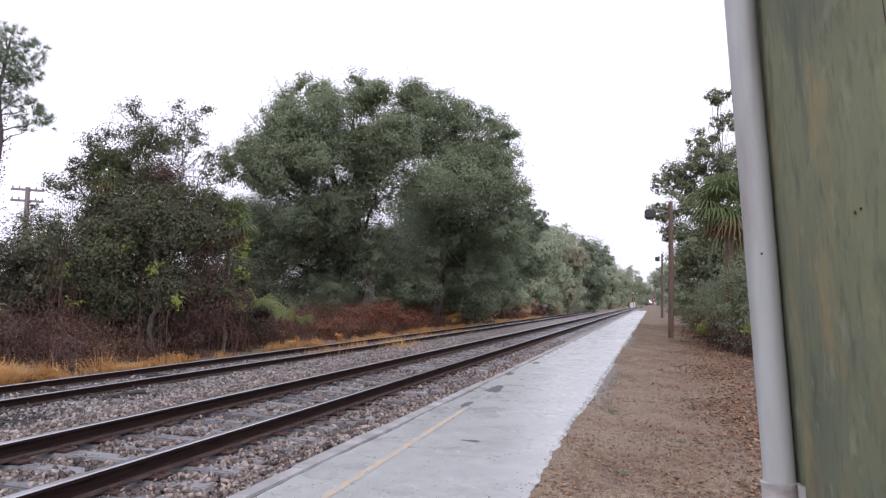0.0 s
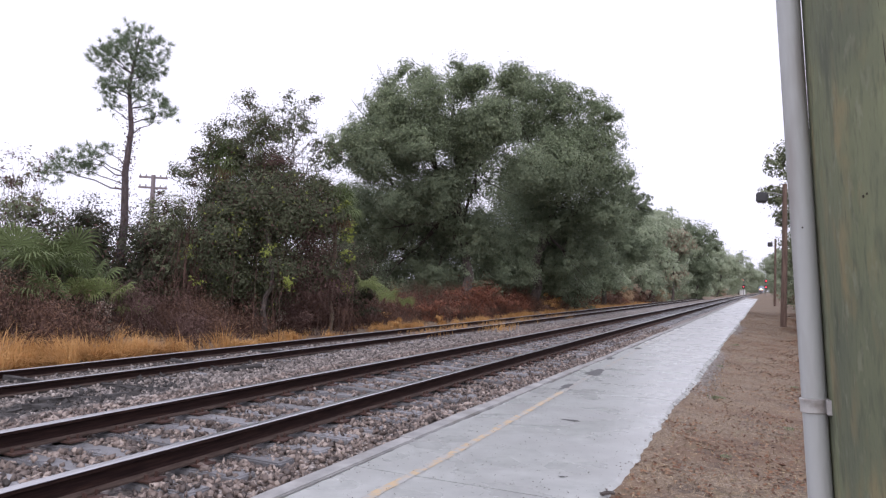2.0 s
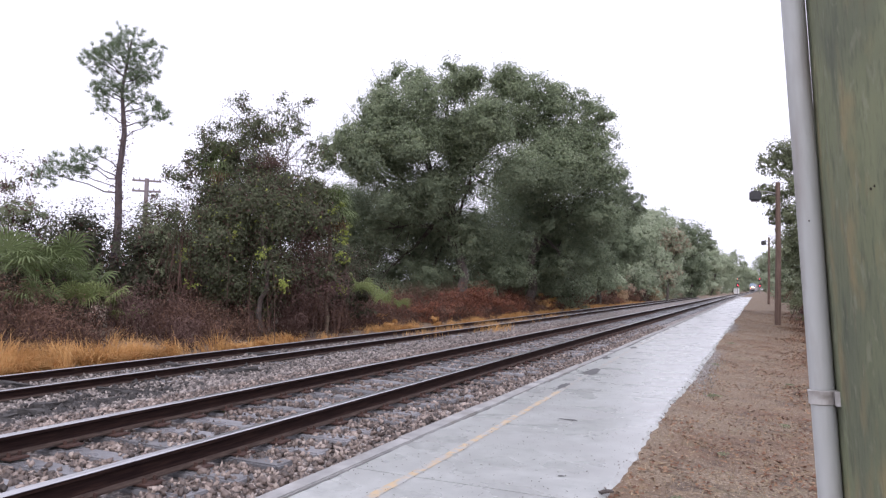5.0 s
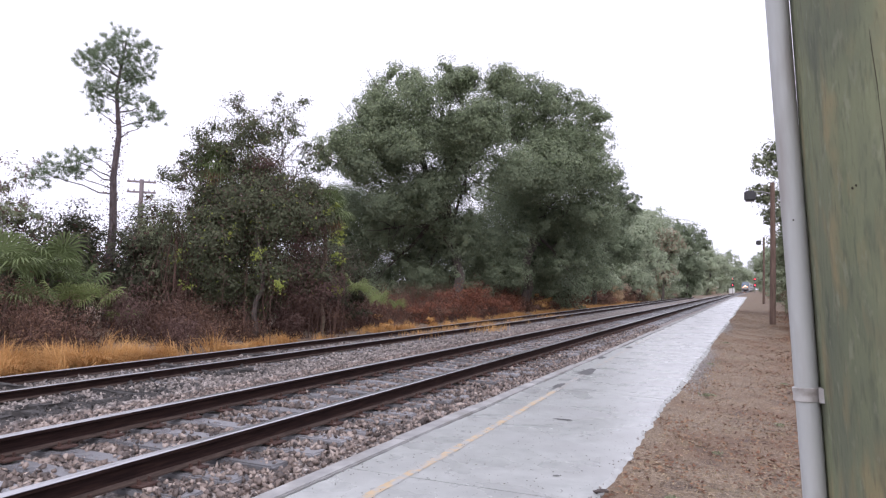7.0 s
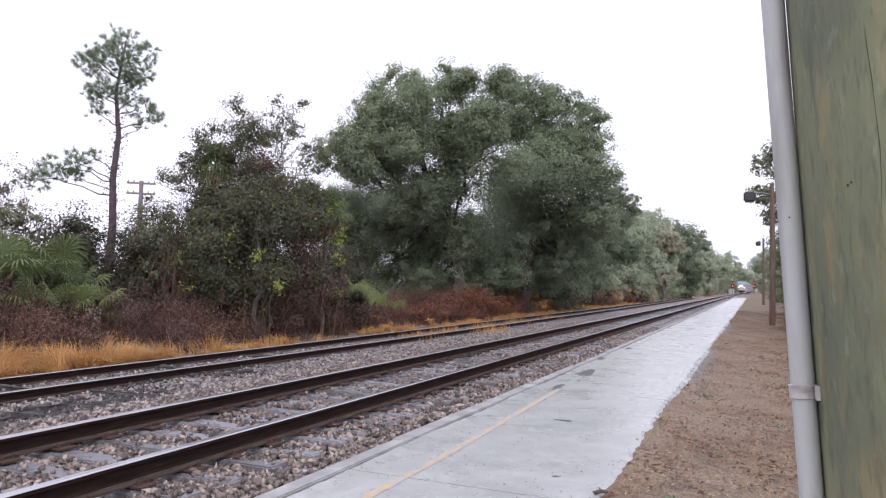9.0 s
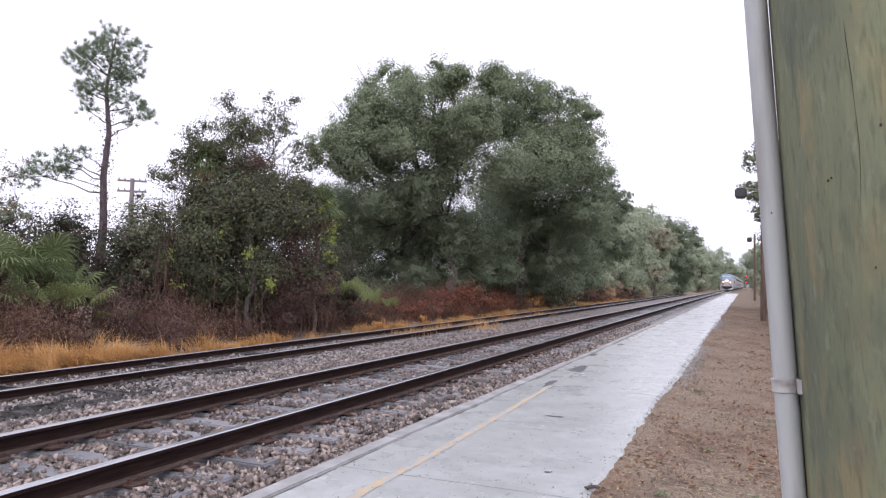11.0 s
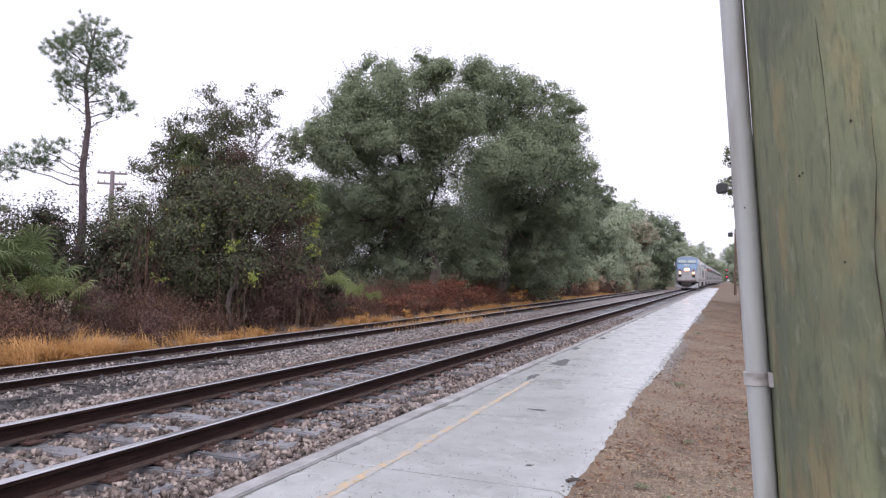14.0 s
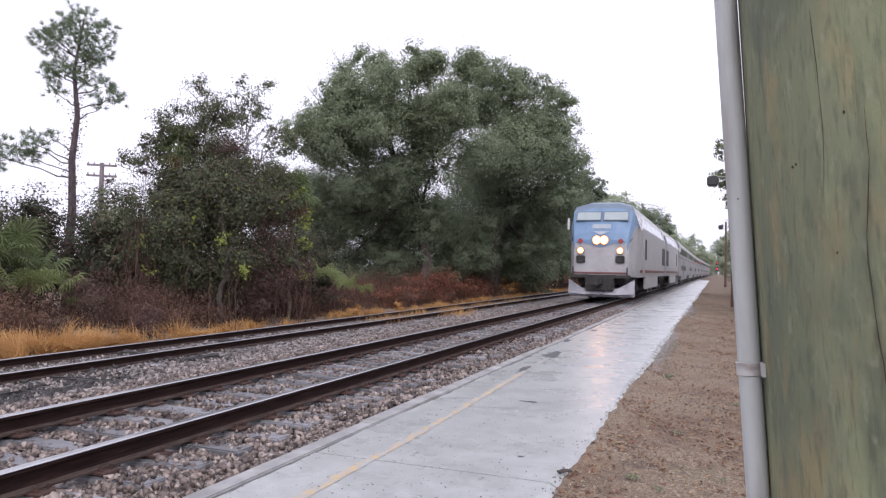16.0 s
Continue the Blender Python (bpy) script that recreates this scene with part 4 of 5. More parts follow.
def rail_signal(x, y, heights, hut):
    ob = tagged(new("railway_signal"), "railway signal mast showing red over red", "railway signal", "railway signals")
    ob.location = (x, y, -0.4)
    top = max(heights) + 1.2
    v, f = tube([(0, 0, -0.2), (0, 0, top)], [0.12, 0.1], 10)
    mesh_object("mast", v, f, M_steel, ob)
    for z in heights:
        bm = boxed(-0.5, 0.5, -0.14, 0.0, z - 0.75, z + 0.75, bevel=0.1)
        head = part("signal_head", bm, M_black, ob)
        head.location.y = -0.14
        bm = bmesh.new()
        bmesh.ops.create_cone(bm, cap_ends=True, segments=20, radius1=0.19, radius2=0.19, depth=0.06)
        bmesh.ops.transform(bm, verts=bm.verts, matrix=Matrix.Translation((0, -0.2, z)) @ Matrix.Rotation(radians(90), 4, "X"))
        part("red_lamp", bm, E_red, head, "lit red signal lamp")
    if hut:
        bm = boxed(-1.0, 1.0, 1.2, 2.6, -0.1, 2.0, bevel=0.05)
        hutob = tagged(part("equipment_cabinet", bm, M_white, None), "white metal railway equipment cabinet", "cabinet")
        hutob.location = (x - 0.4, y, -0.4)
    return ob


def place_grit(rng, n):
    y = near_y(rng, n, 2.5, 40, 1.6)
    x = -1.03 + np.where(rng.random(n) < 0.06, -0.35, 1) * np.abs(rng.normal(size=n)) * 0.13 + 0.02
    return np.stack([x, y, np.where(x < -1.02, -0.2 - (x + 1.08).clip(0, 1) * 0.6, -0.24 - (x + 1.0).clip(0, 1) * 0.04)], 1)


def pine(base, line, tufts, seed):
    """A slender pine: one bare trunk, upswept boughs and ball-shaped tufts of long needles."""
    rng = np.random.default_rng(seed)
    ob = tagged(new("pine"), "tall thin pine with a bare trunk and tufted needles", "tree")
    ob.location = base
    base = np.array(base, float)
    line = [np.array(p, float) for p in line]
    v, f = tube([p - base for p in line], [0.21, 0.17, 0.14, 0.115, 0.095, 0.06, 0.03], 9, 0.02, rng)
    mesh_object("trunk", v, f, M_pinebark, ob)
    zs = [p[2] for p in line]
    needles = []
    for x, y, z, r in tufts:
        zz = z - 0.35 - 0.25 * rng.random()
        s = np.array([np.interp(zz, zs, [p[i] for p in line]) for i in range(3)])
        e = np.array([x, y, z])
        v, f = limb(s - base, e - base, 0.03, 0.012, rng, 0.15)
        mesh_object("bough", v, f, M_pinebark, ob)
        for _ in range(int(33 * (r / 0.4) ** 2)):
            c = e + unit(rng.normal(size=3)) * r * 1.35 * rng.uniform(0.3, 1.0) * np.array([1, 1, 0.8])
            way = unit(c - e + np.array([0, 0, 0.15]))
            d = unit(rng.normal(size=(34, 3)) * 0.75 + way)
            w = unit(np.cross(d, rng.normal(size=(34, 3)))) * 0.0065
            ln = rng.uniform(0.13, 0.26, (34, 1))
            needles.append(np.stack([c - w, c + w, c + d * ln + w * 0.4, c + d * ln - w * 0.4], 1))
    quads_object("needles", np.concatenate(needles) - base, L_pine, ob)
    zz = rng.uniform(-0.5, 7.6, 1500) ** 1.0
    c = np.stack([np.interp(zz, zs, [p[i] for p in line]) for i in range(3)], 1) + rng.normal(size=(1500, 3)) * np.array([0.16, 0.16, 0.1])
    quads_object("creeper", leaf_quads(c, 0.05, rng, pointed=True) - base, L_browntwig, ob)["label"] = "withered creeper up the trunk"
    return ob


def place_path(rng, n):
    y = near_y(rng, n, 3.0, 26, 1.6)
    return np.stack([rng.uniform(-3.05, -1.1, n), y, np.full(n, -0.1975)], 1)


# ---- train ----
def section(y, w, z0, zs, zt, wt):
    """Cross-section of a body: side to shoulder, sloping to a narrower roof."""
    half = [(w * 0.97, z0), (w, z0 + 0.25), (w, zs), (w * 0.96 * 0.6 + wt * 0.4, zs * 0.45 + zt * 0.55), (wt, zt - 0.11), (wt * 0.52, zt + 0.03)]
    return [(x, y, z) for x, z in half] + [(-x, y, z) for x, z in half[::-1]]


def loft(bm, secs, pick):
    rings = [[bm.verts.new(p) for p in s] for s in secs]
    n = len(rings[0])
    for a, b in zip(rings, rings[1:]):
        for i in range(n):
            f = bm.faces.new((a[i], a[(i + 1) % n], b[(i + 1) % n], b[i]))
            f.material_index = pick(f.calc_center_median(), i)
    f = bm.faces.new(rings[0])
    f.material_index = pick(f.calc_center_median(), -1)
    f = bm.faces.new(rings[-1][::-1])
    f.material_index = pick(f.calc_center_median(), -1)
    bmesh.ops.recalc_face_normals(bm, faces=bm.faces[:])
    return bm


def pane(parent, name, corners, material, thick=0.03, label=""):
    bm = bmesh.new()
    c = [Vector(p) for p in corners]
    nrm = (c[1] - c[0]).cross(c[2] - c[0]).normalized()
    a = [bm.verts.new(p) for p in c]
    b = [bm.verts.new(p - nrm * thick) for p in c]
    bm.faces.new(a)
    bm.faces.new(b[::-1])
    for i in range(4):
        bm.faces.new((a[i], b[i], b[(i + 1) % 4], a[(i + 1) % 4]))
    bmesh.ops.recalc_face_normals(bm, faces=bm.faces[:])
    return part(name, bm, material, parent, label)


def disc(parent, name, at, r, depth, material, label=""):
    bm = bmesh.new()
    bmesh.ops.create_cone(bm, cap_ends=True, segments=20, radius1=r, radius2=r, depth=depth)
    bmesh.ops.transform(bm, verts=bm.verts, matrix=Matrix.Translation(at) @ Matrix.Rotation(radians(90), 4, "X"))
    return part(name, bm, material, parent, label)


def bogie(parent, y, axles, wheel_r=0.5, span=1.35):
    n = axles
    bm = bmesh.new()
    length = span * (n - 1) + 1.1
    for s in (-1, 1):
        box(bm, s * 1.02 - 0.09, s * 1.02 + 0.09, y - length / 2, y + length / 2, 0.42, 0.78, bevel=0.04)
        for k in range(n):
            yy = y + (k - (n - 1) / 2) * span
            box(bm, s * 1.13 - 0.08, s * 1.13 + 0.08, yy - 0.2, yy + 0.2, 0.32, 0.7, bevel=0.03)
    box(bm, -0.95, 0.95, y - 0.35, y + 0.35, 0.5, 0.9, bevel=0.03)
    truck = part("truck", bm, M_under, parent, "sooty black truck frame")
    for k in range(n):
        yy = y + (k - (n - 1) / 2) * span
        bm = bmesh.new()
        for s in (-1, 1):
            r = bmesh.ops.create_cone(bm, cap_ends=True, segments=24, radius1=wheel_r, radius2=wheel_r, depth=0.13)
            bmesh.ops.transform(bm, verts=r["verts"], matrix=Matrix.Translation((s * 0.755, yy, wheel_r)) @ Matrix.Rotation(radians(90), 4, "Y"))
        r = bmesh.ops.create_cone(bm, cap_ends=True, segments=12, radius1=0.09, radius2=0.09, depth=1.5)
        bmesh.ops.transform(bm, verts=r["verts"], matrix=Matrix.Translation((0, yy, wheel_r)) @ Matrix.Rotation(radians(90), 4, "Y"))
        part("wheelset", bm, M_steel, truck, "steel wheelset")


def build_locomotive():
    """Streamlined diesel locomotive, its nose at y = 0, its tail at y = 20.8."""
    ob = tagged(new("locomotive"), "silver passenger diesel locomotive with a blue nose, headlights lit", "locomotive", "train")
    secs = [section(0.28, 1.16, 1.15, 2.2, 2.62, 1.14), section(0.42, 1.24, 1.1, 2.6, 3.0, 1.2), section(0.75, 1.33, 1.1, 3.0, 3.52, 1.26), section(1.08, 1.43, 1.1, 3.35, 4.1, 1.33),
            section(1.45, 1.5, 1.08, 3.35, 4.34, 1.27), section(2.0, 1.52, 1.05, 3.3, 4.46, 1.13), section(20.2, 1.52, 1.05, 3.3, 4.5, 1.02)]

    def pick(c, i):
        if c.y < 2.0 and c.z > 2.5 - 0.0 * c.x:
            return 2 if c.z > 4.05 else 1
        if i in (4, 5, 6) and c.y > 2:
            return 2
        return 0

    body = part("body", loft(bmesh.new(), secs, pick), [M_silver, M_blue, M_bluegrey, M_redstripe], ob)
    # blue face panel, ending in a shallow chevron
    pane(body, "nose_panel", [(-1.1, 0.262, 2.64), (0.0, 0.25, 2.36), (1.1, 0.262, 2.64), (0.0, 0.27, 2.75)], M_blue, 0.02, "blue nose panel")
    for s in (-1, 1):
        a, b = (0.08, 1.12) if s > 0 else (-1.12, -0.08)
        pane(body, "windshield", [(a, 0.67, 3.6), (b, 0.67, 3.6), (b, 0.878, 3.95), (a, 0.878, 3.95)], M_shield, 0.05, "windshield painted pale with the sky's reflection")
        pane(body, "windshield_frame", [(a - 0.05, 0.7, 3.55), (b + 0.05, 0.7, 3.55), (b + 0.05, 0.93, 4.0), (a - 0.05, 0.93, 4.0)], M_bluegrey, 0.03, "dark windshield frame")
        pane(body, "wiper", [(s * 0.5, 0.76, 3.44), (s * 0.53, 0.76, 3.44), (s * 0.62, 0.92, 3.72), (s * 0.59, 0.92, 3.72)], M_black, 0.02)
        lamp = disc(body, "ditch_light", (s * 0.86, 0.22, 2.22), 0.15, 0.12, M_black)
        disc(lamp, "lens", (s * 0.86, 0.14, 2.22), 0.095, 0.03, E_ditch, "lit amber-white ditch light")
        # added glowing disc, the halo round the ditch light
        disc(lamp, "reflector", (s * 0.86, 0.155, 2.22), 0.14, 0.02, E_halo, "glowing amber disc standing in for the lamp's halo")
        disc(body, "marker_lamp", (s * 0.88, 0.25, 2.64), 0.1, 0.1, M_marker, "red marker lamp")
        part("step_box", boxed(s * 0.86 - 0.19, s * 0.86 + 0.19, 0.16, 0.4, 1.68, 2.0, bevel=0.03), M_under, body, "dark step recess")
        part("mirror", boxed(s * 1.66 - 0.05, s * 1.66 + 0.05, 1.5, 1.62, 3.2, 3.75, bevel=0.03), M_white, body, "side mirror")
        pane(body, "nose_trim", [(s * 1.245, 0.38, 2.62), (s * 1.28, 0.46, 2.62), (s * 1.535, 1.75, 3.3), (s * 1.535, 1.65, 3.34)], M_trim, 0.05, "dark blue trim line")
        # cab side windows, door, grilles
        x = s * 1.535
        for y0, y1 in ((1.95, 2.6), (2.8, 3.5)):
            pane(body, "cab_window", [(s * 1.53, y0, 3.36), (s * 1.53, y1, 3.36), (s * 1.35, y1, 3.9), (s * 1.35, y0, 3.9)], M_glass, 0.03, "dark cab side window")
        part("cab_door", boxed(x - 0.02, x + 0.02, 3.6, 4.3, 1.2, 3.1, bevel=0.01), M_silver, body)
        part("side_grille", boxed(x - 0.02, x + 0.02, 17.6, 19.8, 1.75, 2.85, bevel=0.01), M_black, body, "dark ventilation grille")
        part("side_grille", boxed(x - 0.02, x + 0.02, 5.0, 5.5, 1.9, 2.9, bevel=0.01), M_under, body, "dark ventilation grille")
        # added panes that paint the sky's reflection along the shoulder
        for k in range(5):
            y0 = 4.0 + k * 2.9
            pane(body, "roof_panel", [(s * 1.53, y0, 3.38), (s * 1.53, y0 + 2.6, 3.38), (s * 1.34, y0 + 2.6, 3.92), (s * 1.34, y0, 3.92)], M_roofpanel, 0.03, "pale panel painted as sky reflection below the roof")
        pane(body, "cab_window", [(s * 1.53, 18.8, 3.36), (s * 1.53, 19.8, 3.36), (s * 1.35, 19.8, 3.9), (s * 1.35, 18.8, 3.9)], M_glass, 0.03, "dark grille below the roof")
        part("stripe", boxed(x - 0.012, x + 0.012, 2.4, 20.0, 1.28, 1.4, bevel=0.004), M_redstripe, body, "thin red stripe")
        part("skirt", boxed(s * 1.42 - 0.06, s * 1.42 + 0.06, 5.9, 14.2, 0.42, 1.1, bevel=0.04), M_silver, body, "silver fuel tank skirt")
        part("handrail", boxed(s * 1.18 - 0.03, s * 1.18 + 0.03, 0.1, 0.16, 0.95, 1.5, bevel=0.01), M_black, body)
    head = part("headlight", boxed(-0.4, 0.4, 0.2, 0.4, 2.48, 2.88, bevel=0.08), M_blue, body)
    for s in (-1, 1):
        # added glowing disc, the halo round the headlight lens
        disc(head, "reflector", (s * 0.16, 0.19, 2.68), 0.19, 0.02, E_halo, "glowing amber disc standing in for the lamp's halo")
        disc(head, "lens", (s * 0.16, 0.175, 2.68), 0.13, 0.04, E_head, "lit warm headlight lens")
    pane(body, "number_panel", [(-0.4, 0.5, 3.2), (0.4, 0.5, 3.2), (0.4, 0.6, 3.4), (-0.4, 0.6, 3.4)], M_board, 0.06, "pale number panel")
    pane(body, "emblem", [(-0.36, 0.45, 3.08), (-0.03, 0.34, 2.92), (0.03, 0.34, 2.92), (0.36, 0.45, 3.08)], M_board, 0.03, "plain pale emblem")
    part("anticlimber", boxed(-1.3, 1.3, 0.06, 0.5, 1.0, 1.16, bevel=0.03), M_under, body)
    part("nose_stripe", boxed(-1.17, 1.17, 0.24, 0.3, 1.2, 1.28, bevel=0.01), M_redstripe, body, "thin red stripe")
    part("coupler_pocket", boxed(-0.62, 0.62, 0.0, 0.6, 0.42, 1.06, bevel=0.04), M_under, body)
    coupler = part("coupler", boxed(-0.16, 0.16, -0.42, 0.3, 0.68, 0.98, bevel=0.06), M_under, body)
    part("knuckle", boxed(-0.24, 0.05, -0.52, -0.36, 0.64, 1.0, bevel=0.06), M_under, coupler)
    bm = bmesh.new()
    pts = [(-1.45, 0.5, 0.29), (-0.78, 0.05, 0.26), (0.78, 0.05, 0.26), (1.45, 0.5, 0.29)]
    low = [bm.verts.new(p) for p in pts]
    top = [bm.verts.new((p[0], p[1] + 0.18, 0.95 if i in (0, 3) else 0.54)) for i, p in enumerate(pts)]
    back = [bm.verts.new((p[0], p[1] + 0.4, 0.14)) for p in pts]
    for i in range(3):
        bm.faces.new((low[i], low[i + 1], top[i + 1], top[i]))
        bm.faces.new((top[i], top[i + 1], back[i + 1], back[i]))
    bmesh.ops.recalc_face_normals(bm, faces=bm.faces[:])
    part("pilot", bm, M_pilot, body, "grey snowplough pilot")
    v, f = tube([(-0.1, -0.05, 0.5), (0.1, -0.1, 0.25), (0.35, -0.02, 0.5), (0.6, 0.0, 0.75)], [0.03] * 4, 8)
    mesh_object("air_hose", v, f, M_black, body)
    part("underframe", boxed(-1.1, 1.1, 0.7, 20.1, 0.72, 1.12, bevel=0.05), M_under, ob)
    part("fuel_tank", boxed(-1.25, 1.25, 6.2, 14.0, 0.3, 1.0, bevel=0.15), M_under, ob)
    # the shell is a little broader and taller than the frame it stands on
    for q in [body] + list(body.children) + [c for k in body.children for c in k.children]:
        for v in q.data.vertices:
            v.co.x *= 1.05
            if v.co.z > 1.1:
                v.co.z = 1.1 + (v.co.z - 1.1) * 1.06
    bogie(ob, 3.6, 2, span=2.7)
    bogie(ob, 17.0, 2, span=2.7)
    return ob


def build_coach():
    """Two-level passenger car, front end at y = 0, length 25.6."""
    ob = tagged(new("passenger_car"), "tall silver two-level passenger car with dark window bands", "railway carriage", "train")
    secs = [section(y, 1.55, 0.5 if 4.8 < y < 20.8 else 0.95, 4.1, 4.93, 0.95) for y in (0.0, 4.79, 4.81, 20.79, 20.81, 25.5)]
    body = part("body", loft(bmesh.new(), secs, lambda c, i: 1 if i in (4, 5, 6) else 0), [M_coach, M_bluegrey], ob)
    for s in (-1, 1):
        x = s * 1.56
        for k in range(11):
            y0 = 1.6 + k * 2.08
            pane(body, "window", [(x, y0, 3.25), (x, y0 + 1.55, 3.25), (x, y0 + 1.55, 3.9), (x, y0, 3.9)], M_glass, 0.03, "dark window")
        for k in range(6):
            y0 = 6.0 + k * 2.2
            if k == 2:
                part("door", boxed(x - 0.015, x + 0.015, y0, y0 + 1.1, 0.75, 2.6, bevel=0.01), M_bluegrey, body)
            else:
                pane(body, "window", [(x, y0, 1.55), (x, y0 + 1.3, 1.55), (x, y0 + 1.3, 2.1), (x, y0, 2.1)], M_glass, 0.03, "dark window")
        part("stripe", boxed(x - 0.01, x + 0.01, 0.3, 25.2, 2.8, 2.9, bevel=0.003), M_coachstripe, body, "red stripe")
        part("stripe", boxed(x - 0.008, x + 0.008, 0.3, 25.2, 2.93, 3.02, bevel=0.003), M_bluegrey, body, "blue stripe")
    part("diaphragm", boxed(-0.5, 0.5, -0.15, 25.65, 1.3, 3.4, bevel=0.03), M_black, ob)
    bogie(ob, 2.7, 2, wheel_r=0.46, span=2.6)
    bogie(ob, 22.8, 2, wheel_r=0.46, span=2.6)
    return ob


# ---- put the place together ----
build_ground()
build_bed("ballast_main", "grey crushed stone ballast under the main track", BED, -14, 700, True)
build_bed("ballast_siding", "grey ballast under the siding", BED_S, -14, 150, False)
build_main_track()
build_siding()
build_platform()
build_post()
lamp_pole(0.86, 36.8, 6.75, -1.0, "dark wooden pole with a black floodlight on an arm")
lamp_pole(1.12, 86.5, 7.5, -0.55, "dark wooden pole with a small black lamp")
far_utility_pole(-35.1, 32.7, 7.35)
rail_signal(-7.2, 300, (3.2, 5.6), True)
rail_signal(0.75, 300, (3.3, 5.7), False)

# leaves above 8.5 m are partly doubled in a paler, painted-lit colour
tree("live_oak", "large spreading dark green live oak beyond the siding", (-18.0, 41.0, -0.6),
     [(-19.8, 36.0, 12.2, 2.2, 0.55), (-16.5, 37.5, 12.9, 1.5, 0.6), (-14.6, 38.2, 11.6, 2.6, 0.75), (-17.9, 36.8, 9.9, 3.0), (-21.2, 35.1, 10.1, 2.0, 0.55), (-22.1, 36.5, 8.6, 2.1, 0.7), (-19.9, 37.8, 7.1, 3.2), (-15.8, 39.2, 8.3, 3.5),
      (-20.2, 43.5, 4.6, 4.1), (-23.5, 41.7, 5.1, 3.2), (-16.2, 45.1, 3.0, 2.6), (-19.6, 41.9, 1.8, 2.4, 0.7), (-22.9, 40.8, 1.6, 2.4, 0.7), (-25.6, 40.3, 4.2, 2.6), (-21.0, 38.6, 4.6, 1.6, 0.5), (-17.4, 40.6, 4.9, 1.6, 0.5)],
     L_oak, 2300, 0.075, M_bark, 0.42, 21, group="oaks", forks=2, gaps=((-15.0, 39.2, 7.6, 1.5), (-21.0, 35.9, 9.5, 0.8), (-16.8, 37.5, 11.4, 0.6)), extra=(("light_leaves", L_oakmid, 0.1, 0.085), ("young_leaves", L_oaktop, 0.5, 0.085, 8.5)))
tree("live_oak", "broad dark green live oak leaning over the siding", (-15.5, 50.5, -0.6),
     [(-14.3, 46.1, 12.9, 2.6, 0.75), (-11.5, 47.0, 12.3, 2.4, 0.5), (-10.4, 47.2, 9.6, 2.4, 0.55), (-13.5, 46.6, 8.8, 4.1), (-11.3, 49.0, 6.7, 3.2), (-17.9, 53.7, 5.0, 4.9), (-14.0, 54.4, 3.9, 3.5), (-15.8, 51.8, 1.6, 2.4, 0.7), (-12.6, 49.6, 3.3, 1.8, 0.6), (-12.6, 47.4, 10.8, 1.7, 0.8), (-13.8, 47.6, 5.4, 1.6, 0.6)],
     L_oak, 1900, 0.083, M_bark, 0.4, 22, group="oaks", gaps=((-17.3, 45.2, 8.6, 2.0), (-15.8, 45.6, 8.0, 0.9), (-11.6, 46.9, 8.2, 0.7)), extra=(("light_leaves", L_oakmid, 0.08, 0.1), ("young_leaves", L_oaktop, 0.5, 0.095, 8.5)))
tree("live_oak", "smaller dark green oak at the end of the grove", (-14.0, 68.0, -0.6),
     [(-11.4, 67.5, 7.8, 1.9), (-12.1, 67.3, 5.4, 2.5), (-13.8, 67.0, 2.9, 2.6), (-10.9, 67.5, 9.7, 1.4), (-14.3, 66.9, 6.1, 2.9)],
     L_oak, 1600, 0.11, M_bark, 0.25, 23, group="oaks")
tree("vine_covered_tree", "brown-tinged tree overgrown with creeping vines", (-15.6, 19.6, -0.6),
     [(-15.9, 19.3, 6.5, 1.05, 0.5), (-14.8, 20.1, 7.0, 0.85, 0.4), (-16.4, 18.8, 5.8, 1.0, 0.55), (-17.2, 18.1, 5.3, 0.5, 0.5), (-15.3, 19.8, 5.4, 1.2, 0.5), (-17.6, 17.9, 4.6, 0.8, 0.25), (-14.2, 20.6, 5.6, 0.7, 0.35), (-16.4, 18.9, 4.3, 1.5), (-14.5, 20.4, 4.3, 1.1), (-17.0, 18.3, 3.4, 1.2),
      (-15.6, 19.7, 3.1, 2.1), (-14.0, 20.7, 3.0, 0.9), (-16.7, 18.8, 2.1, 1.8), (-14.0, 20.7, 1.6, 1.0), (-15.4, 19.9, 1.2, 1.6), (-16.2, 21.6, 3.6, 1.3), (-17.4, 22.6, 3.4, 1.2)],
     L_vine, 4400, 0.05, M_bark, 0.1, 24, fill=0.5, subs=6, clump=0.55, extra=(("withered_leaves", L_browntwig, 0.1, 0.05), ("yellow_leaves", L_lime, 0.012, 0.06)), forks=3)
pine((-21.8, 19.05, -0.6), [(-21.8, 19.05, -0.8), (-21.85, 19.0, 1.5), (-21.8, 19.05, 3.2), (-21.83, 19.0, 5.0), (-21.75, 19.1, 6.6), (-21.85, 18.98, 8.2), (-21.7, 19.2, 10.2)],
     [(-21.8, 19.1, 10.2, 0.55), (-21.3, 19.7, 9.9, 0.45), (-22.3, 18.5, 9.3, 0.6), (-22.5, 18.3, 9.2, 0.4), (-21.5, 19.4, 9.2, 0.5), (-21.35, 19.6, 9.0, 0.45), (-22.2, 18.6, 8.3, 0.45), (-22.35, 18.5, 8.1, 0.35), (-21.7, 19.2, 8.5, 0.5),
      (-21.25, 19.7, 7.8, 0.42), (-22.3, 18.6, 7.4, 0.3), (-21.0, 20.0, 7.4, 0.36), (-21.3, 19.7, 7.0, 0.22), (-22.7, 18.1, 5.5, 0.42), (-22.35, 18.5, 5.8, 0.26), (-23.0, 17.6, 5.25, 0.46), (-23.4, 17.2, 4.75, 0.4), (-22.75, 18.0, 4.9, 0.28),
      (-22.0, 18.9, 9.7, 0.4), (-21.6, 19.3, 8.0, 0.3)], 25)
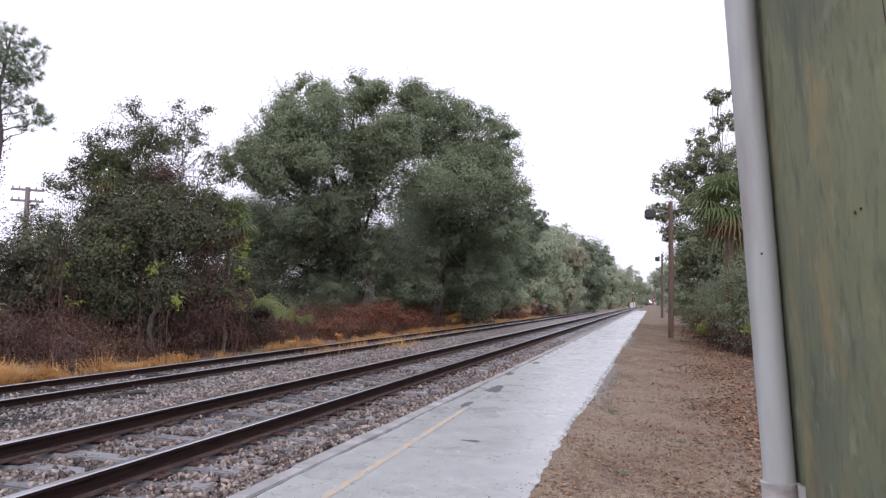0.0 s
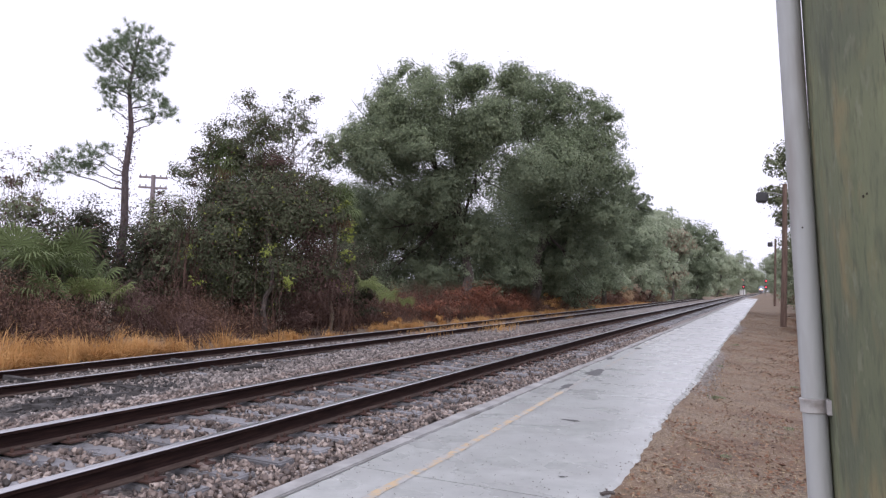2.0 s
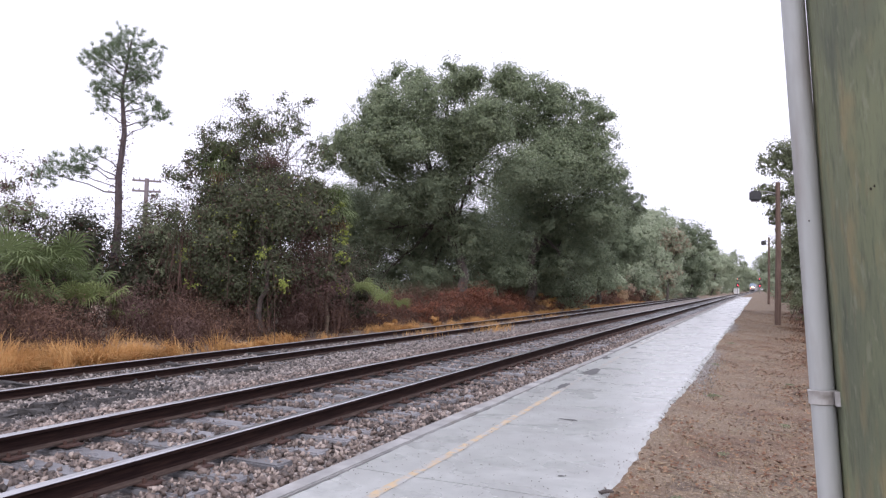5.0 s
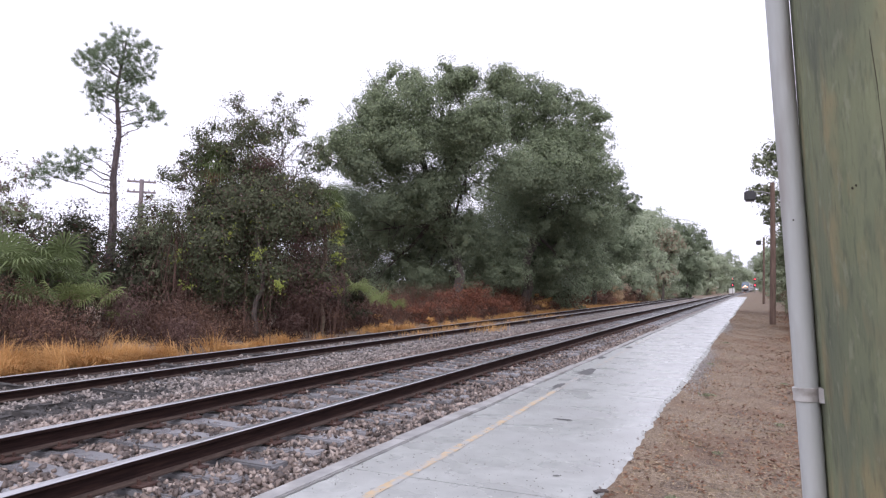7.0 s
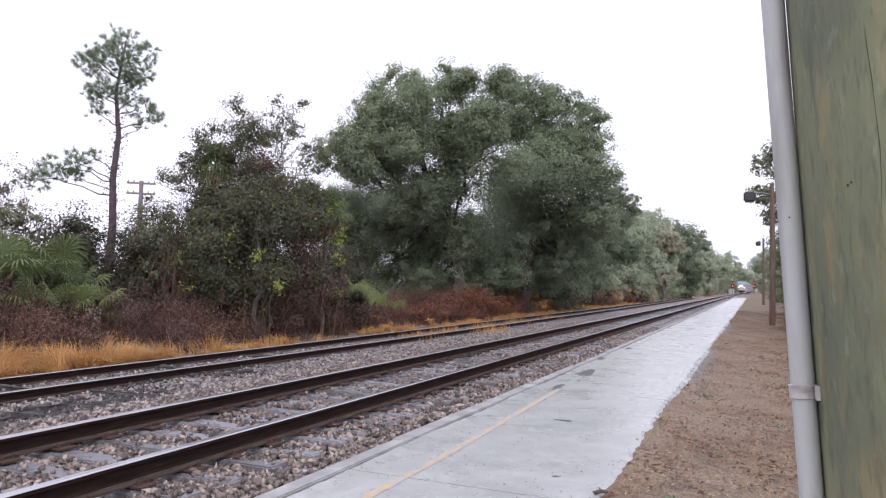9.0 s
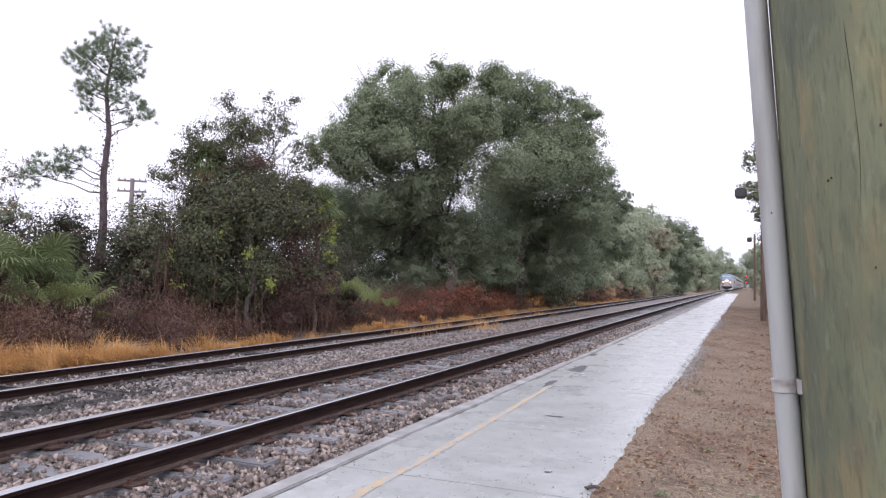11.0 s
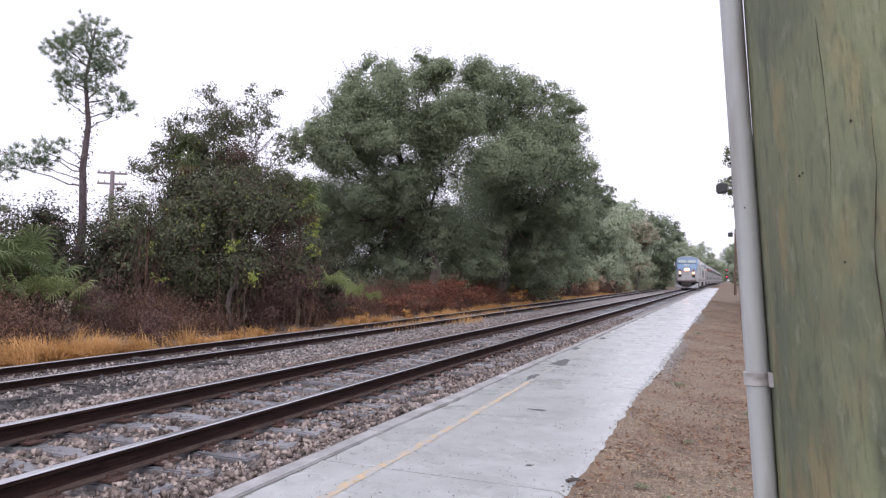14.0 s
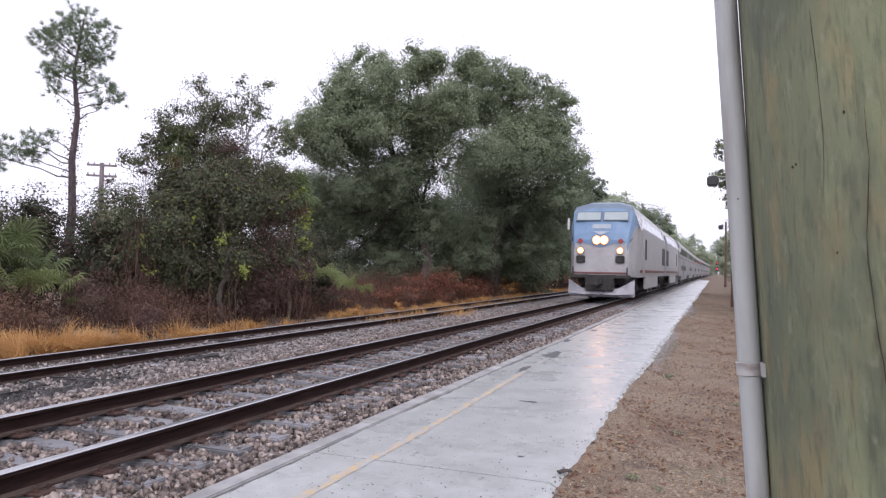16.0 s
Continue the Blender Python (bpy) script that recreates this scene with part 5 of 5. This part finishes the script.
# most far crowns wear the leaf colours paled for haze
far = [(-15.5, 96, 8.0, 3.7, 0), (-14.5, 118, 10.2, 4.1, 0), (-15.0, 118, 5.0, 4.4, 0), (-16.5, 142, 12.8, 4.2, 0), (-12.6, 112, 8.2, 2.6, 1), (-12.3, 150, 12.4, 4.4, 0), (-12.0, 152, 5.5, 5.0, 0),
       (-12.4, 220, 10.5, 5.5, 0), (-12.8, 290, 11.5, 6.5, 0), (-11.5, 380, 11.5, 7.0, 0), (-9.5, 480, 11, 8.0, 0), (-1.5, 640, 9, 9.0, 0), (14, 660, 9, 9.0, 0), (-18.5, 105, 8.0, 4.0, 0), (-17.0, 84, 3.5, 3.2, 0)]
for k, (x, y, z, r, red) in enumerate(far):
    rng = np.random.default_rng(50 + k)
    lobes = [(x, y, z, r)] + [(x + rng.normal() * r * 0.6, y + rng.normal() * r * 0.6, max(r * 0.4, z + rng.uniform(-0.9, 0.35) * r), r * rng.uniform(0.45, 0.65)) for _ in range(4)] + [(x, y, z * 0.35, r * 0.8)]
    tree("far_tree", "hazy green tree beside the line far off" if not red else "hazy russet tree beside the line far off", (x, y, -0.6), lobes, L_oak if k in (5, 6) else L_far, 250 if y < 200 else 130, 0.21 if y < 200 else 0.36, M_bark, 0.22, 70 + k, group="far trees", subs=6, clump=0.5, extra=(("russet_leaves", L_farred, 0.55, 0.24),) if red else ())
tree("roadside_oak", "dark green oak behind the palm", (4.2, 48.5, -0.3),
     [(0.9, 48.3, 9.2, 1.1), (0.6, 48.3, 7.2, 0.8), (1.8, 48.2, 10.1, 1.2), (3.0, 48.2, 11.8, 1.0), (4.1, 48.1, 14.8, 0.8), (4.3, 48.1, 13.1, 0.9), (3.6, 48.1, 10.4, 1.5), (2.0, 48.2, 7.9, 1.5), (1.2, 48.3, 5.7, 0.8),
      (2.8, 48.2, 5.3, 2.0), (3.1, 48.2, 2.8, 2.3), (5.0, 48.0, 2.8, 2.4), (2.6, 48.2, 1.9, 1.4), (5.0, 48.0, 5.7, 2.4), (2.4, 48.2, 3.9, 1.5), (6.5, 48, 8.5, 3.5), (8, 47, 4, 3.5)],
     L_oakmid, 950, 0.098, M_bark, 0.16, 31, fill=0.4, clump=0.5)
# past y = 70 these trees switch to the haze-paled leaves
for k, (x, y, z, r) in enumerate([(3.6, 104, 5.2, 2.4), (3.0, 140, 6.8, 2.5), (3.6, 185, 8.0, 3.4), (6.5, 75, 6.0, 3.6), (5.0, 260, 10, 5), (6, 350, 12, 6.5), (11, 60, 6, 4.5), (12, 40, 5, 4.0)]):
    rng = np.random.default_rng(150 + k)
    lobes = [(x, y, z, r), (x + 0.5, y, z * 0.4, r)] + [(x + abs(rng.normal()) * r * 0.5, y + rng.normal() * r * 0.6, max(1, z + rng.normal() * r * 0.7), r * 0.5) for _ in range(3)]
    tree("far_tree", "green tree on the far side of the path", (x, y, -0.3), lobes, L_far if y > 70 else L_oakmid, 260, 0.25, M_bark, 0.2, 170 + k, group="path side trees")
sabal_palm((2.9, 30.2, -0.3), 5.6, 1.05, 41, 0.15)
for k, (x, y, z, r, mt) in enumerate([(3.2, 27, 0.7, 1.0, L_oakmid), (4.2, 22, 0.5, 0.9, L_browntwig), (2.7, 33, 0.9, 0.9, L_oakmid), (4.4, 31, 1.6, 1.6, L_oakmid), (3.4, 19, 0.2, 0.5, L_lime), (3.3, 24.5, 0.9, 0.6, L_lime), (3.6, 15, 0.1, 0.6, L_browntwig),
                                      (2.2, 38, 0.4, 0.7, L_browntwig), (3.0, 42, 1.2, 1.4, L_oakmid), (5.5, 26, 1.5, 1.8, L_oakmid), (2.9, 31.5, 1.6, 1.0, L_oakmid), (3.6, 28.5, 1.9, 1.2, L_oak), (3.2, 35.5, 2.2, 1.3, L_oak), (2.3, 34, 0.3, 0.6, L_lime), (3.0, 27.5, 1.2, 0.9, L_oakmid), (2.7, 29.0, 0.5, 0.7, L_browntwig), (3.4, 29.5, 2.4, 1.0, L_oakmid), (2.9, 25.0, 0.3, 0.5, L_browntwig)]):
    shrub("undergrowth", "tangled undergrowth beside the path", [(x, y, z, r), (x + 0.5, y + 0.6, z * 0.8, r * 0.8)], mt, 1900, 0.055, 200 + k, group="undergrowth")

# from y = 90 on, haze is painted in through the pale leaf colours
for k in range(15):
    y = 44 + 9.0 * k + 1.1 * k * k * 0.5
    x = 3.0 + 0.006 * y + 0.5 * math.sin(k * 2.1)
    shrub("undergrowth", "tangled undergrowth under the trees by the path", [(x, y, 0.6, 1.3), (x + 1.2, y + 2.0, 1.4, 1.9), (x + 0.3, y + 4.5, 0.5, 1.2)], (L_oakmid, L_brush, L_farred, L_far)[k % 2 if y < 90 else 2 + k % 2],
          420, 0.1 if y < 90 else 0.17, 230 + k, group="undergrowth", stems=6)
# two in three thickets use leaves paled for haze
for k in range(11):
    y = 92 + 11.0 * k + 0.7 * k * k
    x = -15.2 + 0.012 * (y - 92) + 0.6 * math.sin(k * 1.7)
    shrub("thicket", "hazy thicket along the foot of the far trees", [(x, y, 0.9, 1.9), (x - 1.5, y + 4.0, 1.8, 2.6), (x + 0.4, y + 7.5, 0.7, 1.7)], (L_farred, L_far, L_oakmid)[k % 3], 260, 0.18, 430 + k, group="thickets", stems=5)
for k, (x, y, z, r, mt) in enumerate([(-13.7, 25.4, -0.4, 0.4, M_gold), (-13.8, 28.0, -0.35, 0.45, L_brush), (-13.8, 30.2, -0.4, 0.4, M_gold), (-14.4, 50.0, -0.1, 0.7, M_gold), (-14.4, 53.0, -0.2, 0.6, M_gold), (-14.3, 76, 0.0, 1.0, L_brush), (-14.4, 82, 0.2, 1.1, M_tan), (-14.2, 89, 0.1, 1.0, L_brush), (-14.5, 97, 0.4, 1.3, L_browntwig), (-14.0, 108, 0.0, 1.1, M_tan), (-13.8, 116, 0.0, 1.2, M_tan)]):
    shrub("tawny_bush", "tawny dry grass and brush mound beside the siding", [(x, y, z, r), (x - 0.3, y + r * 1.6, z - 0.1, r * 0.8)], mt, 900, 0.05 if y < 60 else 0.08, 900 + k, group="tawny bushes", stems=8, long=3.0)

# brush along the siding
rng0 = np.random.default_rng(77)
for k in range(44):
    y = 4.5 + 1.75 * k + rng0.normal() * 0.3 + max(0, k - 28) * 1.6
    x = -15.1 - rng0.random() * 0.7 + (0.0 if y < 13 else 0.8 if y < 22 else 1.0)
    h = rng0.uniform(-0.1, 0.35) - (0.15 if 24 < y < 48 else 0)
    mt = (L_browntwig, L_brush, L_brush)[k % 3] if y < 26 else (L_red, L_brush, L_brush)[k % 3]
    shrub("brush", "leafless reddish brown brush along the siding", [(x, y, h - 0.3, 0.65), (x - 0.9, y + 0.5, h - 0.1, 0.75), (x - 1.8, y, h + 0.15, 0.85), (x - 2.7, y + 0.4, h + 0.2, 0.9)], mt, 2100 if k < 24 else 1100, 0.026 if k < 24 else 0.045, 300 + k, group="siding brush", stems=46 if k < 24 else 24, long=3.2, clump=0.5)
for k, (x, y, z, r) in enumerate([(-20.0, 19.6, 2.9, 1.2), (-20.6, 19.0, 2.1, 1.3), (-19.3, 20.2, 2.2, 1.4), (-21.9, 17.5, 1.8, 1.4), (-22.9, 16.1, 3.1, 0.9), (-22.6, 16.5, 1.9, 1.2), (-21.7, 17.7, 2.4, 0.9), (-20, 14.5, 1.2, 1.3), (-18.4, 20.8, 2.0, 1.4), (-23.5, 13.5, 2.2, 1.4),
                                  (-14.6, 23.6, 0.7, 0.8), (-19.0, 27.0, 1.6, 1.6), (-19.5, 31.0, 1.8, 1.8), (-17.5, 44, 1.2, 1.6), (-17.5, 54, 1.5, 1.9), (-17.5, 60, 1.5, 1.9), (-17, 66, 1.5, 2.0), (-17, 74, 1.6, 2.2), (-17, 82, 1.8, 2.4), (-17, 92, 1.8, 2.6), (-17, 104, 2.2, 3.0), (-16.5, 118, 2.2, 3.2), (-16.5, 134, 2.5, 3.4), (-26, 16, 2.7, 1.4), (-25, 20, 2.7, 1.5), (-24, 23, 2.8, 1.6), (-28, 27, 2.2, 1.9), (-27, 46, 1.4, 2.4), (-23.5, 49, 1.4, 2.4), (-20.5, 51, 1.4, 2.4), (-30, 42, 1.4, 2.4), (-20, 60, 1.6, 2.6), (-14.5, 58, 1.3, 2.0), (-18.3, 23.0, 2.3, 1.5)]):
    shrub("thicket", "dense green and brown thicket behind the brush", [(x, y, z, r), (x + 0.2, y + 0.2, z * 0.45, r)], (L_oakmid if z > 2.8 else L_thicket) if y < 40 else L_oak, 1600 if y < 40 else 600, 0.07 if y < 40 else 0.12, 400 + k, extra=(("withered_leaves", L_browntwig, 0.1, 0.08),), group="thickets", stems=10)
for k, (x, y, z, s, n) in enumerate([(-17.4, 12.9, 0.75, 0.85, 8), (-17.6, 13.9, 0.7, 0.8, 8), (-17.4, 14.7, 0.7, 0.8, 9), (-18.4, 14.9, 1.1, 0.9, 9), (-17.9, 12.2, 1.6, 1.15, 9), (-18.3, 14.2, 1.7, 1.1, 8), (-18.9, 13.1, 1.5, 1.1, 9), (-16.9, 15.2, 0.3, 0.6, 7),
                                     (-13.7, 23.2, 1.1, 0.75, 8), (-13.6, 24.6, 0.65, 0.62, 7), (-13.6, 26.5, 0.45, 0.6, 6)]):
    palmetto((x, y, z), s * 0.8, n - 2, 500 + k, L_palmlit if k > 7 or k in (1, 2, 7) else L_palm)
for k, (x, y, z, r) in enumerate([(-17.6, 18.2, 4.7, 0.75), (-22.9, 16.0, 4.4, 0.9), (-24.2, 16.2, 4.2, 0.8), (-20.2, 19.5, 3.9, 0.7)]):
    shrub("sapling", "thin sapling with sparse brownish leaves", [(x, y, z, r), (x, y, z * 0.55, r * 0.8)], L_browntwig, 420, 0.06, 460 + k, extra=(("green_leaves", L_oakmid, 0.5, 0.06),), group="saplings", stems=22, category="tree")
for k, (x, y, z, r) in enumerate([(-14.9, 33.0, 0.0, 0.85), (-15.0, 35.6, 0.35, 0.95), (-14.8, 37.6, 0.5, 1.05), (-14.6, 39.8, 0.2, 0.95), (-14.9, 30.6, -0.1, 0.75), (-14.4, 43.0, -0.1, 0.8)]):
    shrub("red_bramble", "mound of rust red bramble beside the siding", [(x, y, z, r), (x + 0.3, y + 0.9, z * 0.6, r * 0.8)], L_red, 1500, 0.05, 480 + k, group="brambles", stems=20, long=2.2)
sabal_palm((-14.1, 21.5, -0.6), 4.5, 0.6, 42, 0.06)
shrub("vine_curtain", "withered brown vines hanging over the tree", [(-14.2, 20.3, 2.4, 0.9), (-14.1, 20.5, 3.4, 0.7), (-14.6, 19.9, 1.2, 1.0), (-15.0, 19.6, 4.1, 0.9), (-13.7, 20.8, 1.0, 0.9), (-15.2, 19.4, 5.2, 0.7)], L_browntwig, 3400, 0.035, 440, category="vine", long=2.4, clump=0.5, stems=3)
sabal_palm((-16.9, 18.9, -0.6), 5.8, 0.55, 43, 0.07)
for k, (x, y, z, r) in enumerate([(-14.3, 17.8, 2.1, 0.28), (-14.0, 17.9, 2.2, 0.2), (-17.4, 17.8, 2.0, 0.3), (-16.9, 17.6, 1.0, 0.26), (-13.4, 17.9, 1.2, 0.26), (-15.4, 18.0, 2.8, 0.3), (-13.0, 20.9, 2.9, 0.35), (-13.3, 20.9, 1.2, 0.35), (-13.15, 20.9, 2.2, 0.3), (-13.4, 20.9, 3.6, 0.4)]):
    shrub("vine_spray", "spray of small yellow-green vine leaves", [(x, y, z, r)], L_lime, 420 if x < -13.5 else 900, 0.06, 940 + k, group="vine sprays", stems=1, category="vine", clump=0.5)

blades("golden_grass", "tall golden dry grass beside the siding", 52000, place_gold, 0.68, 0.0065, M_gold, 601, lean=1.0)
blades("dead_grass", "short dead grass on the verge", 48000, place_right, 0.055, 0.0028, M_straw, 602, lean=0.9, short=True)
flat_leaves("leaf_litter", "fallen brown leaves on the verge", 66000, place_drifts, 0.022, M_litter, 603)
flat_leaves("leaf_litter", "pale bits of straw and leaf on the verge", 26000, place_right, 0.013, M_straw, 607)
flat_leaves("pale_specks", "pale grit specks on the wet path", 3000, place_path, 0.006, M_grit, 606, lift=0.0)
flat_leaves("path_crumbs", "dark crumbs and leaf bits scattered on the path", 2200, place_path, 0.008, M_crack, 605, lift=0.0)
flat_leaves("leaf_litter", "reddish fallen leaves under the trees", 46000, place_litter_far, 0.034, M_litter, 604)
stone_field("loose_ballast", "pale and rust-tinted broken stones between the ties", 47000, place_main, M_stone, 701, (0.015, 0.035))
stone_field("loose_ballast", "grey broken stones between the two tracks", 37000, place_between, M_stone_dark, 702, (0.018, 0.041))
stone_field("edge_grit", "pale grit and crumbs along the broken path edge", 9000, place_grit, M_grit, 703, (0.004, 0.013))

def scrap(x, y, z, length, turn, seed):
    """A splintered length of old dark tie wood."""
    rng = np.random.default_rng(seed)
    bm = boxed(-length / 2, length / 2, -0.06, 0.06, -0.03, 0.05, bevel=0.012)
    bmesh.ops.subdivide_edges(bm, edges=[e for e in bm.edges if abs((e.verts[0].co - e.verts[1].co).x) > length * 0.5], cuts=5)
    for v in bm.verts:
        v.co += Vector(rng.normal(size=3)) * 0.012
    ob = tagged(part("wood_scrap", bm, M_scrap, None), "splintered dark old tie wood lying on the ballast", "wood scrap", "wood scraps")
    ob.matrix_world = pose(x, y, z, 0, rng.normal() * 3, turn)


M_scrap = mat("black_old_wood", [(0.015, 0.014, 0.015), (0.04, 0.037, 0.036), (0.07, 0.064, 0.06)], scale=6, stretch=(1, 8, 8), rough=0.7, bump=0.6, distance=0.01)
for k, (x, y, ln, a) in enumerate([(-8.3, 5.7, 1.1, 35), (-8.7, 6.6, 0.8, 20), (-9.3, 6.2, 1.2, 60), (-8.9, 5.0, 0.9, 10), (-9.6, 7.6, 1.0, 75), (-9.9, 9.0, 1.3, 5), (-9.2, 8.2, 0.5, 50), (-11.4, 8.4, 1.6, 8), (-11.3, 11.9, 1.4, -6), (-10.2, 12.2, 0.9, 70), (-11.6, 15, 1.3, 4)]):
    scrap(x, y, float(bed_z(x)) + 0.03, ln, a, 800 + k)


def place_debris(rng, n):
    k = rng.integers(0, 5, n)
    cx, cy = np.array([-8.5, -9.2, -9.0, -9.9, -11.0])[k], np.array([5.6, 6.4, 7.6, 9.0, 12.2])[k]
    x, y = cx + rng.normal(size=n) * 0.5, cy + rng.normal(size=n) * 0.8
    return np.stack([x, y, bed_z(x) + 0.02 + rng.random(n) * 0.03], 1)


stone_field("dark_debris", "black tie splinters and sooty stones strewn on the ballast", 420, place_debris, M_scrap, 705, (0.02, 0.06))
bm = boxed(-0.11, 0.11, -0.05, 0.05, -0.012, 0.02, bevel=0.01)
bmesh.ops.subdivide_edges(bm, edges=bm.edges[:], cuts=2)
for v in bm.verts:
    v.co += Vector(np.random.default_rng(int(abs(v.co.x) * 9999)).normal(size=3)) * 0.006
bark_chip = tagged(part("bark_chip", bm, M_bark, None), "flake of dark bark at the path edge", "bark chip")
bark_chip.matrix_world = pose(-1.05, 5.47, -0.192, 4, -6, 30) @ Matrix.Scale(0.48, 4)


def weed(x, y, size, seed):
    rng = np.random.default_rng(seed)
    n = 60
    c = np.stack([x + rng.normal(size=n) * size * 0.5, y + rng.normal(size=n) * size * 0.5, ground_z(x, y) + 0.02 + rng.random(n) * size * 0.3], 1)
    return tagged(quads_object("weed", leaf_quads(c, size * 0.2, rng, 1.8, up=1.0), L_oakmid), "small green weed in the dry verge", "weed", "weeds", kind="stuff")


for k, (x, y, s) in enumerate([(-0.55, 5.6, 0.09), (-0.35, 5.4, 0.07), (-0.62, 11.3, 0.14), (-0.3, 7.4, 0.08), (0.3, 9.5, 0.1), (-0.8, 16.0, 0.12), (0.5, 13.5, 0.1), (-0.7, 22, 0.15), (0.1, 5.9, 0.06)]):
    weed(x, y, s * 0.7, 830 + k)
for k, (x, y) in enumerate([(-11.3, 24.0), (-11.6, 27.5), (-11.2, 31), (-10.4, 29), (-11.4, 36), (-12.6, 33), (-11.2, 42)]):
    blades("grass_tuft", "dry tawny grass tuft between the siding rails", 260, lambda rng, n, x=x, y=y: np.stack([x + rng.normal(size=n) * 0.35, y + rng.normal(size=n) * 0.8, np.full(n, -0.7)], 1), 0.3, 0.006, M_gold, 850 + k)

# ---- moving train ----
lead = build_locomotive()
second = copy_thing(lead, Matrix())
tagged(second, "second silver diesel locomotive coupled behind the first", "locomotive", "train")
coaches = [build_coach()]
for _ in range(8):
    coaches.append(copy_thing(coaches[0], Matrix()))


def on_track(y, turned=False):
    """Pose of a car standing with its front at y on the bending main line."""
    a = math.atan2(bend(y + 20) - bend(y), 20.0)
    if turned:
        return pose(XC + bend(y + 20.8), y + 20.8, 0, 0, 0, 180 - math.degrees(a))
    return pose(XC + bend(y), y, 0, 0, 0, -math.degrees(a))


def motions():
    speed, nose = 36.0, 33.0
    times = [0.5 * k for k in range(33)]
    offset = 0.0
    for car, turned, length in [(lead, False, 21.0), (second, True, 21.6)] + [(c, False, 26.0) for c in coaches]:
        walk(car, [(t, on_track(nose + speed * (16.0 - t) + offset, turned)) for t in times])
        offset += length


motions()
